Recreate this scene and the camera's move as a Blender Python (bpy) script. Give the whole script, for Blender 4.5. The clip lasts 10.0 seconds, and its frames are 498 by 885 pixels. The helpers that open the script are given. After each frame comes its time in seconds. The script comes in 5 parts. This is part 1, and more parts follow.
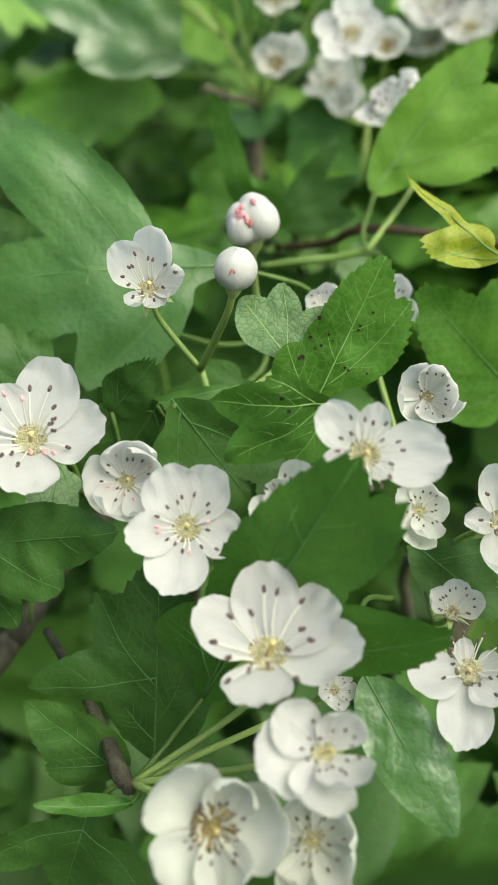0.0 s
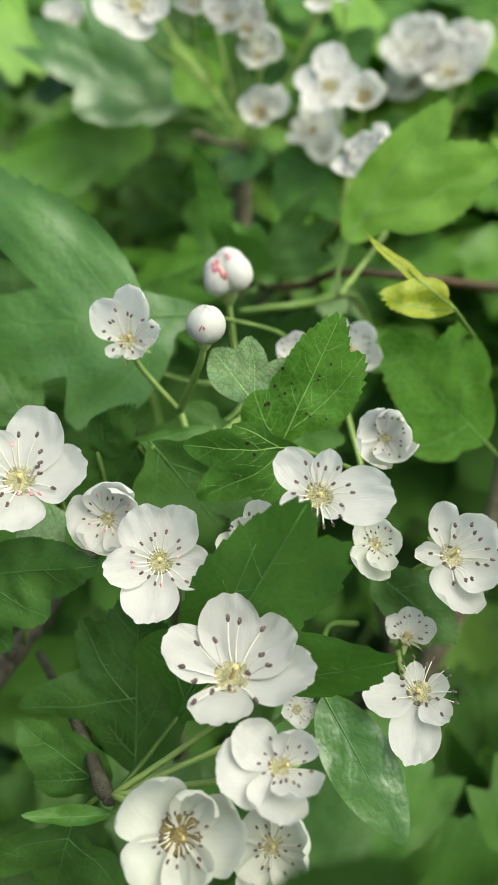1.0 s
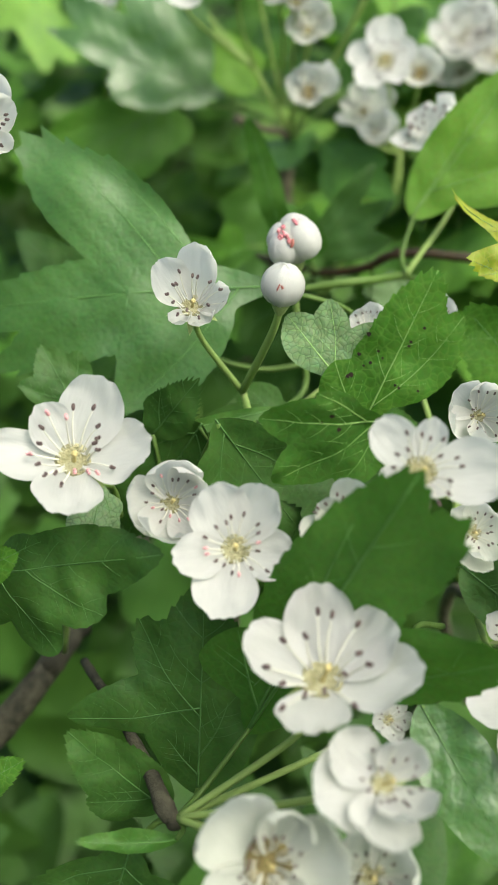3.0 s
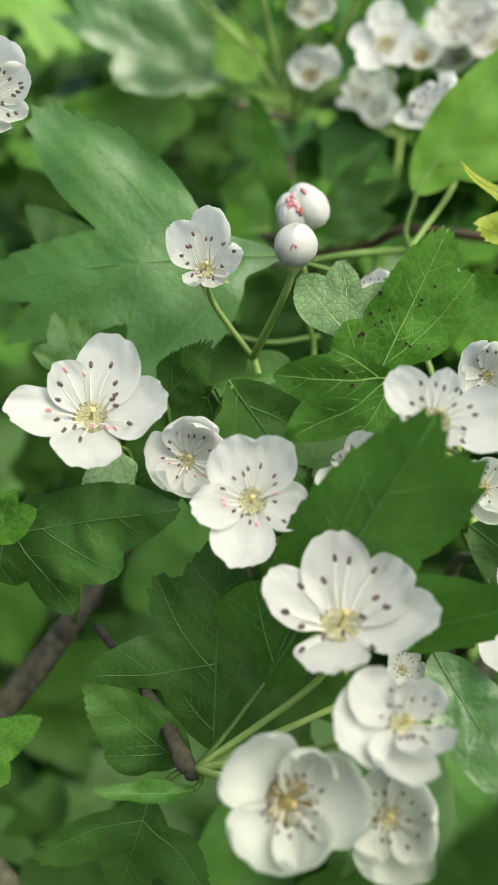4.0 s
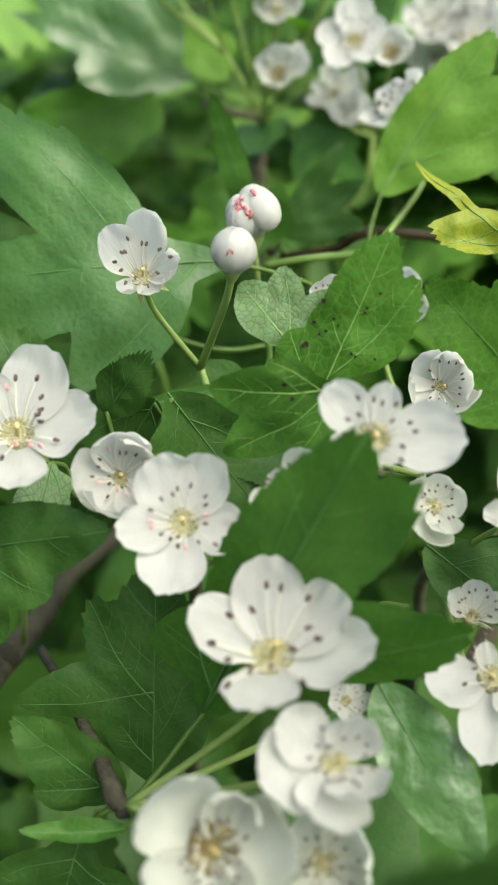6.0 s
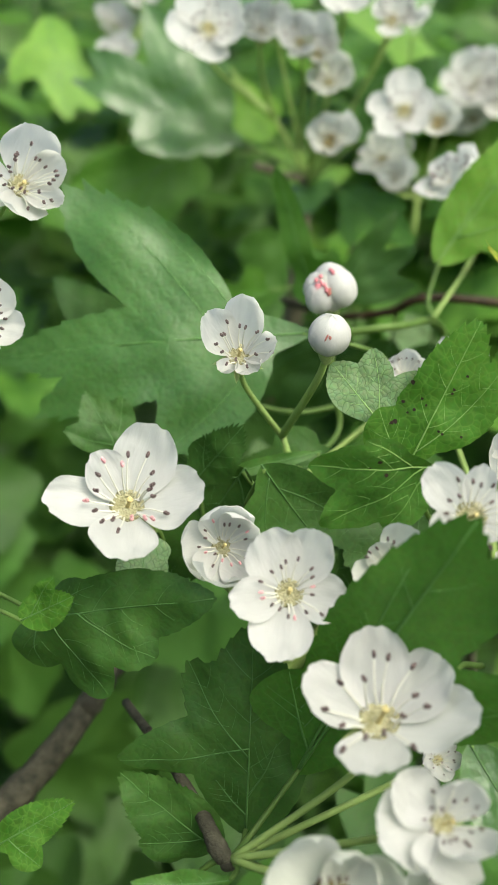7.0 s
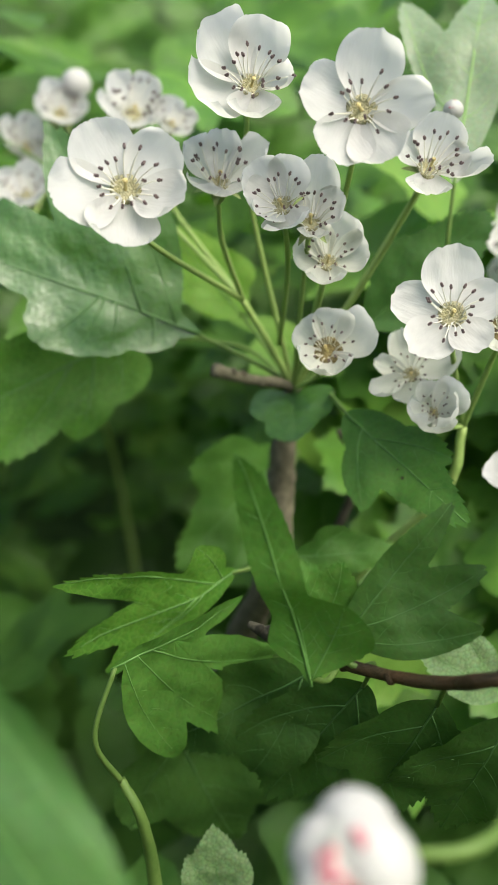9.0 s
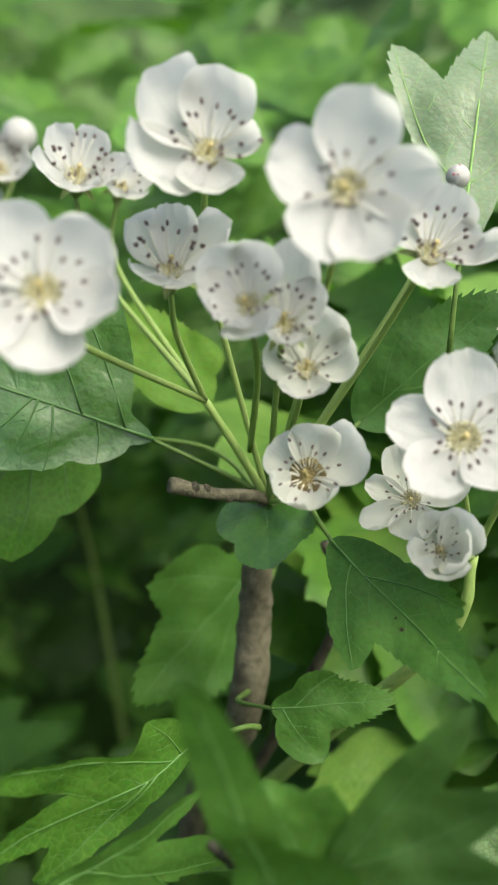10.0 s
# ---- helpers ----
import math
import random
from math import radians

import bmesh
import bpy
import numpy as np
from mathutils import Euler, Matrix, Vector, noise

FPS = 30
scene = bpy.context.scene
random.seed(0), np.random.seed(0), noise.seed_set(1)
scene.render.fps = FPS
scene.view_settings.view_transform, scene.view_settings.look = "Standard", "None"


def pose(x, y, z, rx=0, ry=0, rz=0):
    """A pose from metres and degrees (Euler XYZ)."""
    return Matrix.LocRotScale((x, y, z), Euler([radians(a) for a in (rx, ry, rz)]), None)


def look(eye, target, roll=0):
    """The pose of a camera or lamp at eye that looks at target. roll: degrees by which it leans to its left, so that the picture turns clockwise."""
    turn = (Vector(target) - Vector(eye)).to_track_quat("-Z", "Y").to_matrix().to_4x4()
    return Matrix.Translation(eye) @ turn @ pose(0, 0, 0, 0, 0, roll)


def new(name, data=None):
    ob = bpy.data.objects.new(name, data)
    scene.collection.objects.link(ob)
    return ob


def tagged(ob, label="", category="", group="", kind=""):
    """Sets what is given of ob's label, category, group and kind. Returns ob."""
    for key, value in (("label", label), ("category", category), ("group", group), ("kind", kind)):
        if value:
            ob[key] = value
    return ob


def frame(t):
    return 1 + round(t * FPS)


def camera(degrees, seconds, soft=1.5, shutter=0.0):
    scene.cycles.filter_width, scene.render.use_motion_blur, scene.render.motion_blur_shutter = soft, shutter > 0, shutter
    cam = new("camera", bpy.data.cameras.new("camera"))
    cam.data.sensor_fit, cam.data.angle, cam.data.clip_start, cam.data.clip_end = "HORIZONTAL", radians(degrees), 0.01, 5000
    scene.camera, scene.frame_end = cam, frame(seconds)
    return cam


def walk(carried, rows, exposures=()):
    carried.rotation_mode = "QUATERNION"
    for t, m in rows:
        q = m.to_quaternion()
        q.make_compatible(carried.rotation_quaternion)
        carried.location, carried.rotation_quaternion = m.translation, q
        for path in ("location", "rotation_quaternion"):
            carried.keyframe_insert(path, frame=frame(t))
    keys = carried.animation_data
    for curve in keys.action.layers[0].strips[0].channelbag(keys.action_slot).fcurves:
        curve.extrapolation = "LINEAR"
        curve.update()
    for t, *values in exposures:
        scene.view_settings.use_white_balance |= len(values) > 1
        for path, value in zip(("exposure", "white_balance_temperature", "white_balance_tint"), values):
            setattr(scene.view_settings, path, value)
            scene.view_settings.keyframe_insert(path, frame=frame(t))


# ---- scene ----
cam = camera(29.31, 10.0, soft=1.5)
# a close-focusing phone lens: sharp at about ten centimetres
cam.data.dof.use_dof = True
cam.data.dof.focus_distance = 0.104
cam.data.dof.aperture_fstop = 33.0
EYE, TILT = 1.15, -28.0
CM = 0.01
# the shrub's own frame: x right, y ahead, z up from the first eye, in centimetres
BUSH = pose(0, 0, EYE, TILT, 0, 0)
# seconds, x, y, z (cm), yaw, pitch, roll
ROWS = [
    (0, 0.000, 0.000, 0.000, 0.000, 0.000, -0.000),
    (0.5, 0.139, -0.209, -0.002, 0.251, 0.401, -0.144),
    (1, 0.467, -0.960, 0.303, 0.605, 0.830, 0.179),
    (1.5, 0.238, -0.484, -0.048, 0.707, 1.508, 0.194),
    (2, 0.149, -0.317, -0.294, 1.290, 1.923, 0.736),
    (2.5, 0.094, -0.524, -0.495, 1.389, 2.066, 0.716),
    (3, -0.318, 0.281, -0.217, 1.043, 2.466, 0.176),
    (3.2, -0.545, 0.391, -0.392, 1.384, 2.820, 0.655),
    (4.3, -0.563, 0.117, -0.894, 0.337, 2.791, 0.500),
    (4.5, -0.690, 0.264, -1.083, 0.281, 2.644, 0.617),
    (5, -0.465, 0.283, -1.038, 0.496, 2.313, 0.585),
    (5.2, -0.372, 0.277, -1.007, 0.281, 2.359, 0.419),
    (6.3, 0.180, 0.622, -0.206, 0.886, 3.059, 0.679),
    (6.5, 0.122, 0.427, 0.097, 0.920, 3.237, 0.615),
    (7, -0.893, -0.018, -0.089, 0.681, 4.420, 0.463),
    (7.5, -1.126, 0.735, 0.318, 0.555, 5.416, 0.245),
    (8, -0.929, 2.875, 1.493, 0.173, 6.907, 0.041),
    (8.5, -1.145, 4.426, 2.361, -0.021, 7.479, 0.165),
    (9, -0.564, 6.725, 4.330, -0.460, 8.664, 0.367),
    (9.5, -0.407, 8.150, 5.181, -0.839, 9.547, 0.696),
    (10, -0.291, 8.798, 5.849, -1.228, 10.263, 0.995),
]
walk(cam, [(t, BUSH @ pose(CM * x, CM * y, CM * z, 90 + pitch, roll, yaw)) for t, x, y, z, yaw, pitch, roll in ROWS],
     [(0.0, 0.55, 6450, 0), (7.5, 0.57, 6450, 1), (9.0, 0.55, 6450, 5), (10.0, 0.58, 6450, 5)])

# ---- world and sun: a bright, thinly overcast day ----
world = bpy.data.worlds.new("overcast_sky")
scene.world = world
world.use_nodes = True
wn = world.node_tree.nodes
sky = wn.new("ShaderNodeTexSky")
sky.sky_type = "NISHITA"
sky.sun_disc = False
sky.sun_elevation = radians(54)
sky.sun_rotation = radians(131)
sky.air_density, sky.dust_density, sky.ozone_density = 0.7, 8.0, 1.0
wn["Background"].inputs["Strength"].default_value = 0.31
world.node_tree.links.new(sky.outputs["Color"], wn["Background"].inputs["Color"])
sun_data = bpy.data.lights.new("sun", "SUN")
sun_data.energy, sun_data.angle, sun_data.color = 0.95, radians(60), (1.0, 0.985, 0.965)
sun = new("sun", sun_data)
sun.matrix_world = look((0.85, -0.55, 2.85), (0, 0.2, EYE))


# ---- materials ----
def material(name):
    m = bpy.data.materials.new(name)
    m.use_nodes = True
    n = m.node_tree.nodes
    return m, n, m.node_tree.links, n["Principled BSDF"], n["Material Output"]


def noise_node(n, links, coord, size, detail=3.0, rough=0.55):
    t = n.new("ShaderNodeTexNoise")
    t.inputs["Scale"].default_value = 1.0 / size
    t.inputs["Detail"].default_value = detail
    t.inputs["Roughness"].default_value = rough
    links.new(coord, t.inputs["Vector"])
    return t


def ramp(n, links, value, stops):
    r = n.new("ShaderNodeValToRGB")
    els = r.color_ramp.elements
    while len(els) < len(stops):
        els.new(0.5)
    for e, (p, c) in zip(els, stops):
        e.position, e.color = p, (*c, 1) if len(c) == 3 else c
    links.new(value, r.inputs["Fac"])
    return r


def mix_colour(n, links, fac, a, b, mode="MIX"):
    x = n.new("ShaderNodeMix")
    x.data_type, x.blend_type = "RGBA", mode
    for socket, v in ((x.inputs["Factor"], fac), (x.inputs[6], a), (x.inputs[7], b)):
        if isinstance(v, (int, float)):
            socket.default_value = v
        elif isinstance(v, tuple):
            socket.default_value = (*v, 1)
        else:
            links.new(v, socket)
    return x.outputs[2]


def relief(n, links, height, strength, distance, target, normal=None):
    b = n.new("ShaderNodeBump")
    b.inputs["Strength"].default_value = strength
    b.inputs["Distance"].default_value = distance
    links.new(height, b.inputs["Height"])
    if normal is not None:
        links.new(normal, b.inputs["Normal"])
    links.new(b.outputs["Normal"], target)
    return b.outputs["Normal"]


def see_through(m, n, links, shader, out, colour, share, normal=None):
    """Mixes light that passes through a thin blade or petal into its shader."""
    t = n.new("ShaderNodeBsdfTranslucent")
    if isinstance(colour, tuple):
        t.inputs["Color"].default_value = (*colour, 1)
    else:
        links.new(colour, t.inputs["Color"])
    if normal is not None:
        links.new(normal, t.inputs["Normal"])
    x = n.new("ShaderNodeMixShader")
    x.inputs["Fac"].default_value = share
    links.new(shader.outputs[0], x.inputs[1])
    links.new(t.outputs[0], x.inputs[2])
    links.new(x.outputs[0], out.inputs["Surface"])


def leaf_material(name, dark, light, net, gloss=0.45, share=0.28, net_size=0.0011, net_share=0.35, spec=0.3, quilt=0.2):
    m, n, links, p, out = material(name)
    coord = n.new("ShaderNodeTexCoord").outputs["Object"]
    info = n.new("ShaderNodeNewGeometry")
    big = noise_node(n, links, coord, 0.009, 3)
    base = ramp(n, links, big.outputs["Fac"], [(0.3, dark), (0.7, light)])
    fine = noise_node(n, links, coord, 0.0006, 2)
    base2 = mix_colour(n, links, 0.25, base.outputs["Color"], fine.outputs["Color"], "OVERLAY")
    hue = n.new("ShaderNodeHueSaturation")
    val = n.new("ShaderNodeMapRange")
    val.inputs["To Min"].default_value, val.inputs["To Max"].default_value = 0.76, 1.24
    links.new(info.outputs["Random Per Island"], val.inputs["Value"])
    links.new(val.outputs[0], hue.inputs["Value"])
    links.new(base2, hue.inputs["Color"])
    # the fine net of veins
    warp = noise_node(n, links, coord, 0.002, 2)
    moved = n.new("ShaderNodeVectorMath")
    moved.operation = "MULTIPLY_ADD"
    links.new(warp.outputs["Color"], moved.inputs[0])
    moved.inputs[1].default_value = (0.0012, 0.0012, 0.0012)
    links.new(coord, moved.inputs[2])
    cell = n.new("ShaderNodeTexVoronoi")
    cell.feature = "DISTANCE_TO_EDGE"
    cell.inputs["Scale"].default_value = 1.0 / net_size
    links.new(moved.outputs[0], cell.inputs["Vector"])
    lines = ramp(n, links, cell.outputs["Distance"], [(0.0, (1, 1, 1)), (0.09, (0, 0, 0))])
    amount = n.new("ShaderNodeMath")
    amount.operation = "MULTIPLY"
    amount.inputs[1].default_value = net_share
    links.new(lines.outputs["Color"], amount.inputs[0])
    colour = mix_colour(n, links, amount.outputs[0], hue.outputs["Color"], net)
    axes = n.new("ShaderNodeSeparateXYZ")
    links.new(moved.outputs[0], axes.inputs[0])
    across = n.new("ShaderNodeMath")
    across.operation = "ABSOLUTE"
    links.new(axes.outputs["Y"], across.inputs[0])
    slant = n.new("ShaderNodeMath")
    slant.operation = "MULTIPLY_ADD"
    links.new(across.outputs[0], slant.inputs[0])
    slant.inputs[1].default_value = -0.85
    links.new(axes.outputs["X"], slant.inputs[2])
    turns = n.new("ShaderNodeMath")
    turns.operation = "MULTIPLY"
    turns.inputs[1].default_value = 2 * math.pi / 0.0034
    links.new(slant.outputs[0], turns.inputs[0])
    feather = n.new("ShaderNodeMath")
    feather.operation = "SINE"
    links.new(turns.outputs[0], feather.inputs[0])
    ribs = ramp(n, links, feather.outputs[0], [(0.9, (0, 0, 0)), (1.0, (0.16, 0.16, 0.16))])
    colour = mix_colour(n, links, ribs.outputs["Color"], colour, net)
    links.new(colour, p.inputs["Base Color"])
    rough = n.new("ShaderNodeMapRange")
    rough.inputs["To Min"].default_value, rough.inputs["To Max"].default_value = gloss - 0.04, gloss + 0.09
    links.new(big.outputs["Fac"], rough.inputs["Value"])
    links.new(rough.outputs[0], p.inputs["Roughness"])
    p.inputs["Specular IOR Level"].default_value = spec
    crumple = noise_node(n, links, coord, 0.0035, 3, 0.6)
    puff = relief(n, links, crumple.outputs["Fac"], quilt, 0.0006, p.inputs["Normal"])
    swell = relief(n, links, feather.outputs[0], 0.2, 0.0001, p.inputs["Normal"], puff)
    nrm = relief(n, links, cell.outputs["Distance"], 0.35, 0.0002, p.inputs["Normal"], swell)
    thin = mix_colour(n, links, 1.0, colour, (1.25, 1.5, 0.55), "MULTIPLY")
    see_through(m, n, links, p, out, thin, share, nrm)
    return m


def plain_material(name, a, b, size, rough, bump=0.3, share=0.0, thin=(0.8, 0.8, 0.6)):
    m, n, links, p, out = material(name)
    coord = n.new("ShaderNodeTexCoord").outputs["Object"]
    t = noise_node(n, links, coord, size, 4)
    r = ramp(n, links, t.outputs["Fac"], [(0.32, a), (0.68, b)])
    links.new(r.outputs["Color"], p.inputs["Base Color"])
    p.inputs["Roughness"].default_value = rough
    p.inputs["Specular IOR Level"].default_value = 0.2
    fine = noise_node(n, links, coord, size * 0.25, 3)
    relief(n, links, fine.outputs["Fac"], bump, size * 0.15, p.inputs["Normal"])
    if share:
        see_through(m, n, links, p, out, thin, share)
    return m


def petal_material(name, a, b, stain):
    """White petal: faint veins along its length, a waxy sheen, stained specks."""
    m, n, links, p, out = material(name)
    coord = n.new("ShaderNodeTexCoord").outputs["Object"]
    soft = noise_node(n, links, coord, 0.35, 3)
    base = ramp(n, links, soft.outputs["Fac"], [(0.3, a), (0.7, b)])
    specks = noise_node(n, links, coord, 0.11, 4, 0.7)
    mask = ramp(n, links, specks.outputs["Fac"], [(0.72, (0, 0, 0)), (0.78, (0.5, 0.5, 0.5))])
    colour = mix_colour(n, links, mask.outputs["Color"], base.outputs["Color"], stain)
    links.new(colour, p.inputs["Base Color"])
    p.inputs["Roughness"].default_value = 0.5
    p.inputs["Specular IOR Level"].default_value = 0.3
    stretch = n.new("ShaderNodeMapping")
    stretch.inputs["Scale"].default_value = (1.0, 5.0, 1.0)
    links.new(coord, stretch.inputs["Vector"])
    veins = noise_node(n, links, stretch.outputs[0], 0.35, 3)
    nrm = relief(n, links, veins.outputs["Fac"], 0.13, 0.0006, p.inputs["Normal"])
    see_through(m, n, links, p, out, (0.62, 0.64, 0.58), 0.52, nrm)
    return m


LEAF = leaf_material("leaf_green", (0.027, 0.081, 0.00882), (0.0522, 0.1278, 0.01575), (0.1125, 0.2205, 0.0405), net_share=0.36, spec=0.16)
# Two darker greens: dark-leaved blades, and painted shade on low and rear leaves.
LEAF_DARK_SHADED = leaf_material("leaf_dark_and_shaded", (0.01546, 0.04462, 0.00782), (0.02852, 0.06992, 0.01196), (0.04784, 0.1058, 0.02116), 0.5, 0.1, net_share=0.16, spec=0.18)
LEAF_MID_SHADED = leaf_material("leaf_mid_and_shaded", (0.0255, 0.07365, 0.0102), (0.04249, 0.1057, 0.01568), (0.07082, 0.1511, 0.0306), 0.48, 0.2, 0.0012, 0.22, 0.2)
LEAF_SOFT = leaf_material("leaf_soft_green", (0.0216, 0.063, 0.01215), (0.036, 0.09, 0.018), (0.054, 0.117, 0.027), 0.4, 0.18, 0.0013, 0.3, 0.36, 0.34)
LEAF_GLOSS = leaf_material("leaf_glossy_green", (0.02, 0.062, 0.0105), (0.036, 0.09, 0.016), (0.07, 0.14, 0.03), 0.3, 0.12, 0.0013, 0.2, 0.52, 0.5)
LEAF_FRESH = leaf_material("leaf_fresh_green", (0.075, 0.165, 0.02), (0.125, 0.235, 0.035), (0.15, 0.27, 0.055), 0.5, 0.4)
LEAF_PALE = leaf_material("leaf_pale_underside", (0.08, 0.138, 0.055), (0.118, 0.182, 0.082), (0.04, 0.085, 0.028), 0.6, 0.18, 0.0007, 0.7)
# Pale base colour paints the sky's sheen on a glossy leaf.
LEAF_PALE_SHEEN = leaf_material("leaf_painted_sheen", (0.07, 0.112, 0.05), (0.105, 0.146, 0.08), (0.06, 0.1, 0.04), 0.4, 0.12, 0.0011, 0.3, 0.45, 0.4)
LEAF_YELLOW = leaf_material("leaf_yellowing", (0.12, 0.165, 0.008), (0.2, 0.225, 0.0125), (0.27, 0.288, 0.05184), 0.5, 0.4)
LEAF_FAR = leaf_material("leaf_far", (0.0306, 0.09, 0.01035), (0.0765, 0.171, 0.0216), (0.099, 0.198, 0.03888), 0.45, 0.32, 0.0014, 0.2, 0.25)
VEIN = plain_material("leaf_vein", (0.11, 0.22, 0.05), (0.16, 0.28, 0.075), 0.002, 0.5, 0.2)
VEIN_DARK = plain_material("leaf_vein_dim", (0.048, 0.12, 0.025), (0.07, 0.16, 0.038), 0.002, 0.5, 0.2)
VEIN_DEEP = plain_material("leaf_vein_deep", (0.034, 0.086, 0.02), (0.05, 0.115, 0.03), 0.002, 0.5, 0.2)
STALK = plain_material("green_stalk", (0.16, 0.25, 0.066), (0.26, 0.35, 0.11), 0.0025, 0.5, 0.4, 0.22, (0.4, 0.6, 0.15))
PETIOLE = plain_material("leaf_stalk", (0.055, 0.105, 0.022), (0.09, 0.15, 0.035), 0.0025, 0.5, 0.4, 0.15, (0.4, 0.6, 0.15))
BARK = plain_material("brown_bark", (0.046, 0.044, 0.025), (0.12, 0.114, 0.072), 0.0016, 0.85, 0.9)
BARK_DARK = plain_material("dark_bark", (0.016, 0.0165, 0.01), (0.055, 0.053, 0.034), 0.0016, 0.85, 0.9)
TWIG_RED = plain_material("red_brown_bark", (0.02, 0.017, 0.006), (0.042, 0.025, 0.01), 0.0025, 0.6, 0.6)
PETAL = petal_material("white_petal", (0.46, 0.467, 0.45), (0.52, 0.526, 0.51), (0.7, 0.62, 0.48))
PETAL_CREAM = petal_material("cream_white_petal", (0.47, 0.495, 0.435), (0.545, 0.566, 0.512), (0.6, 0.45, 0.3))
PETAL_PINK = plain_material("pink_flush", (0.3, 0.065, 0.085), (0.52, 0.24, 0.25), 0.5, 0.5, 0.3)
BLUSH = plain_material("red_brown_mark", (0.17, 0.05, 0.045), (0.32, 0.13, 0.1), 0.0008, 0.6, 0.3)
FILAMENT = plain_material("pale_filament", (0.54, 0.55, 0.47), (0.6, 0.605, 0.53), 0.1, 0.45, 0.1, 0.2)
ANTHER_DARK = plain_material("dark_anther", (0.06, 0.04, 0.04), (0.2, 0.15, 0.14), 0.05, 0.7, 0.6)
ANTHER_PINK = plain_material("pink_anther", (0.5, 0.2, 0.22), (0.75, 0.45, 0.45), 0.05, 0.6, 0.5)
STIGMA = plain_material("yellow_stigma", (0.34, 0.29, 0.11), (0.5, 0.43, 0.2), 0.1, 0.6, 0.4)
HEART_GREEN = plain_material("yellow_green_heart", (0.17, 0.165, 0.075), (0.37, 0.36, 0.22), 0.12, 0.5, 0.5)
HEART_BROWN = plain_material("brown_heart", (0.07, 0.058, 0.022), (0.21, 0.175, 0.07), 0.12, 0.5, 0.5)
SEPAL = plain_material("green_sepal", (0.14, 0.22, 0.06), (0.26, 0.3, 0.12), 0.0015, 0.55, 0.4)
HOLE = plain_material("brown_leaf_spot", (0.012, 0.01, 0.006), (0.03, 0.022, 0.012), 0.0005, 0.8, 0.5)
GRASS = plain_material("grass_ground", (0.025, 0.05, 0.012), (0.06, 0.1, 0.025), 0.06, 0.9, 0.8)
# Dark green stands in for the shade between the hedge's leaves.
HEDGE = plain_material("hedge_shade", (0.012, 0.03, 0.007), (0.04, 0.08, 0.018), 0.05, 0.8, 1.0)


# ---- builders ----
def spot(x, y, z):
    """A place in the shrub's own frame (cm), in the world."""
    return BUSH @ Vector((CM * x, CM * y, CM * z))


def way(x, y, z):
    return (BUSH.to_3x3() @ Vector((x, y, z))).normalized()


def mesh_from(name, verts, faces, mat, smooth=True):
    me = bpy.data.meshes.new(name)
    me.from_pydata([tuple(v) for v in verts], [], faces)
    if smooth:
        me.polygons.foreach_set("use_smooth", [True] * len(me.polygons))
    me.materials.append(mat)
    return me


def part(name, me, parent, label="", m=None):
    ob = new(name, me)
    ob.parent = parent
    if m is not None:
        ob.matrix_basis = m
    return tagged(ob, label)


def tube_data(points, radii, sides=7, close=True, wobble=0.0, seed=0):
    """Verts and faces of a round, tapering tube through the points."""
    rng = random.Random(seed)
    pts = [Vector(p) for p in points]
    verts, faces = [], []
    side = None
    for i, p in enumerate(pts):
        d = (pts[min(i + 1, len(pts) - 1)] - pts[max(i - 1, 0)]).normalized()
        if side is None:
            side = d.orthogonal().normalized()
        side = (side - d * side.dot(d)).normalized()
        up = d.cross(side)
        for k in range(sides):
            a = 2 * math.pi * k / sides
            r = radii[i] * (1 + wobble * rng.uniform(-1, 1))
            verts.append(p + (side * math.cos(a) + up * math.sin(a)) * r)
    for i in range(len(pts) - 1):
        for k in range(sides):
            k2 = (k + 1) % sides
            faces.append((i * sides + k, i * sides + k2, (i + 1) * sides + k2, (i + 1) * sides + k))
    if close:
        faces.append(tuple(range(sides - 1, -1, -1)))
        faces.append(tuple((len(pts) - 1) * sides + k for k in range(sides)))
    return verts, faces


def glide(points, steps):
    """A smooth line through a few points."""
    pts = [Vector(p) for p in points]
    if len(pts) == 2:
        return [pts[0].lerp(pts[1], i / steps) for i in range(steps + 1)]
    out = []
    ext = [2 * pts[0] - pts[1]] + pts + [2 * pts[-1] - pts[-2]]
    for i in range(len(pts) - 1):
        a, b, c, d = ext[i:i + 4]
        for s in range(steps):
            t = s / steps
            out.append(0.5 * (2 * b + (c - a) * t + (2 * a - 5 * b + 4 * c - d) * t * t + (3 * b - a - 3 * c + d) * t ** 3))
    out.append(pts[-1])
    return out


# ---- leaves ----
def lobe_reach(lobes, centre, angles):
    """How far the blade reaches from its centre, way by way: the union of pointed-oval lobes. Lengths in leaf lengths."""
    rs = np.linspace(0.02, 1.4, 240)
    uu = centre + np.outer(np.cos(angles), rs)
    vv = np.outer(np.sin(angles), rs)
    inside = np.zeros(uu.shape, bool)
    for u0, u1, v1, w, *blunt in lobes:
        du, dv = u1 - u0, v1
        length = math.hypot(du, dv)
        du, dv = du / length, dv / length
        s = ((uu - u0) * du + vv * dv) / length
        off = np.abs((uu - u0) * -dv + vv * du)
        sc = np.clip(s, 0, 1)
        half = w * np.sin(np.pi * sc ** (blunt[0] if blunt else 0.85)) ** 0.66
        inside |= (s > 0) & (s < 1) & (off < half)
    last = inside.shape[1] - 1 - np.argmax(inside[:, ::-1], axis=1)
    return np.where(inside.any(axis=1), rs[last], 0.03)


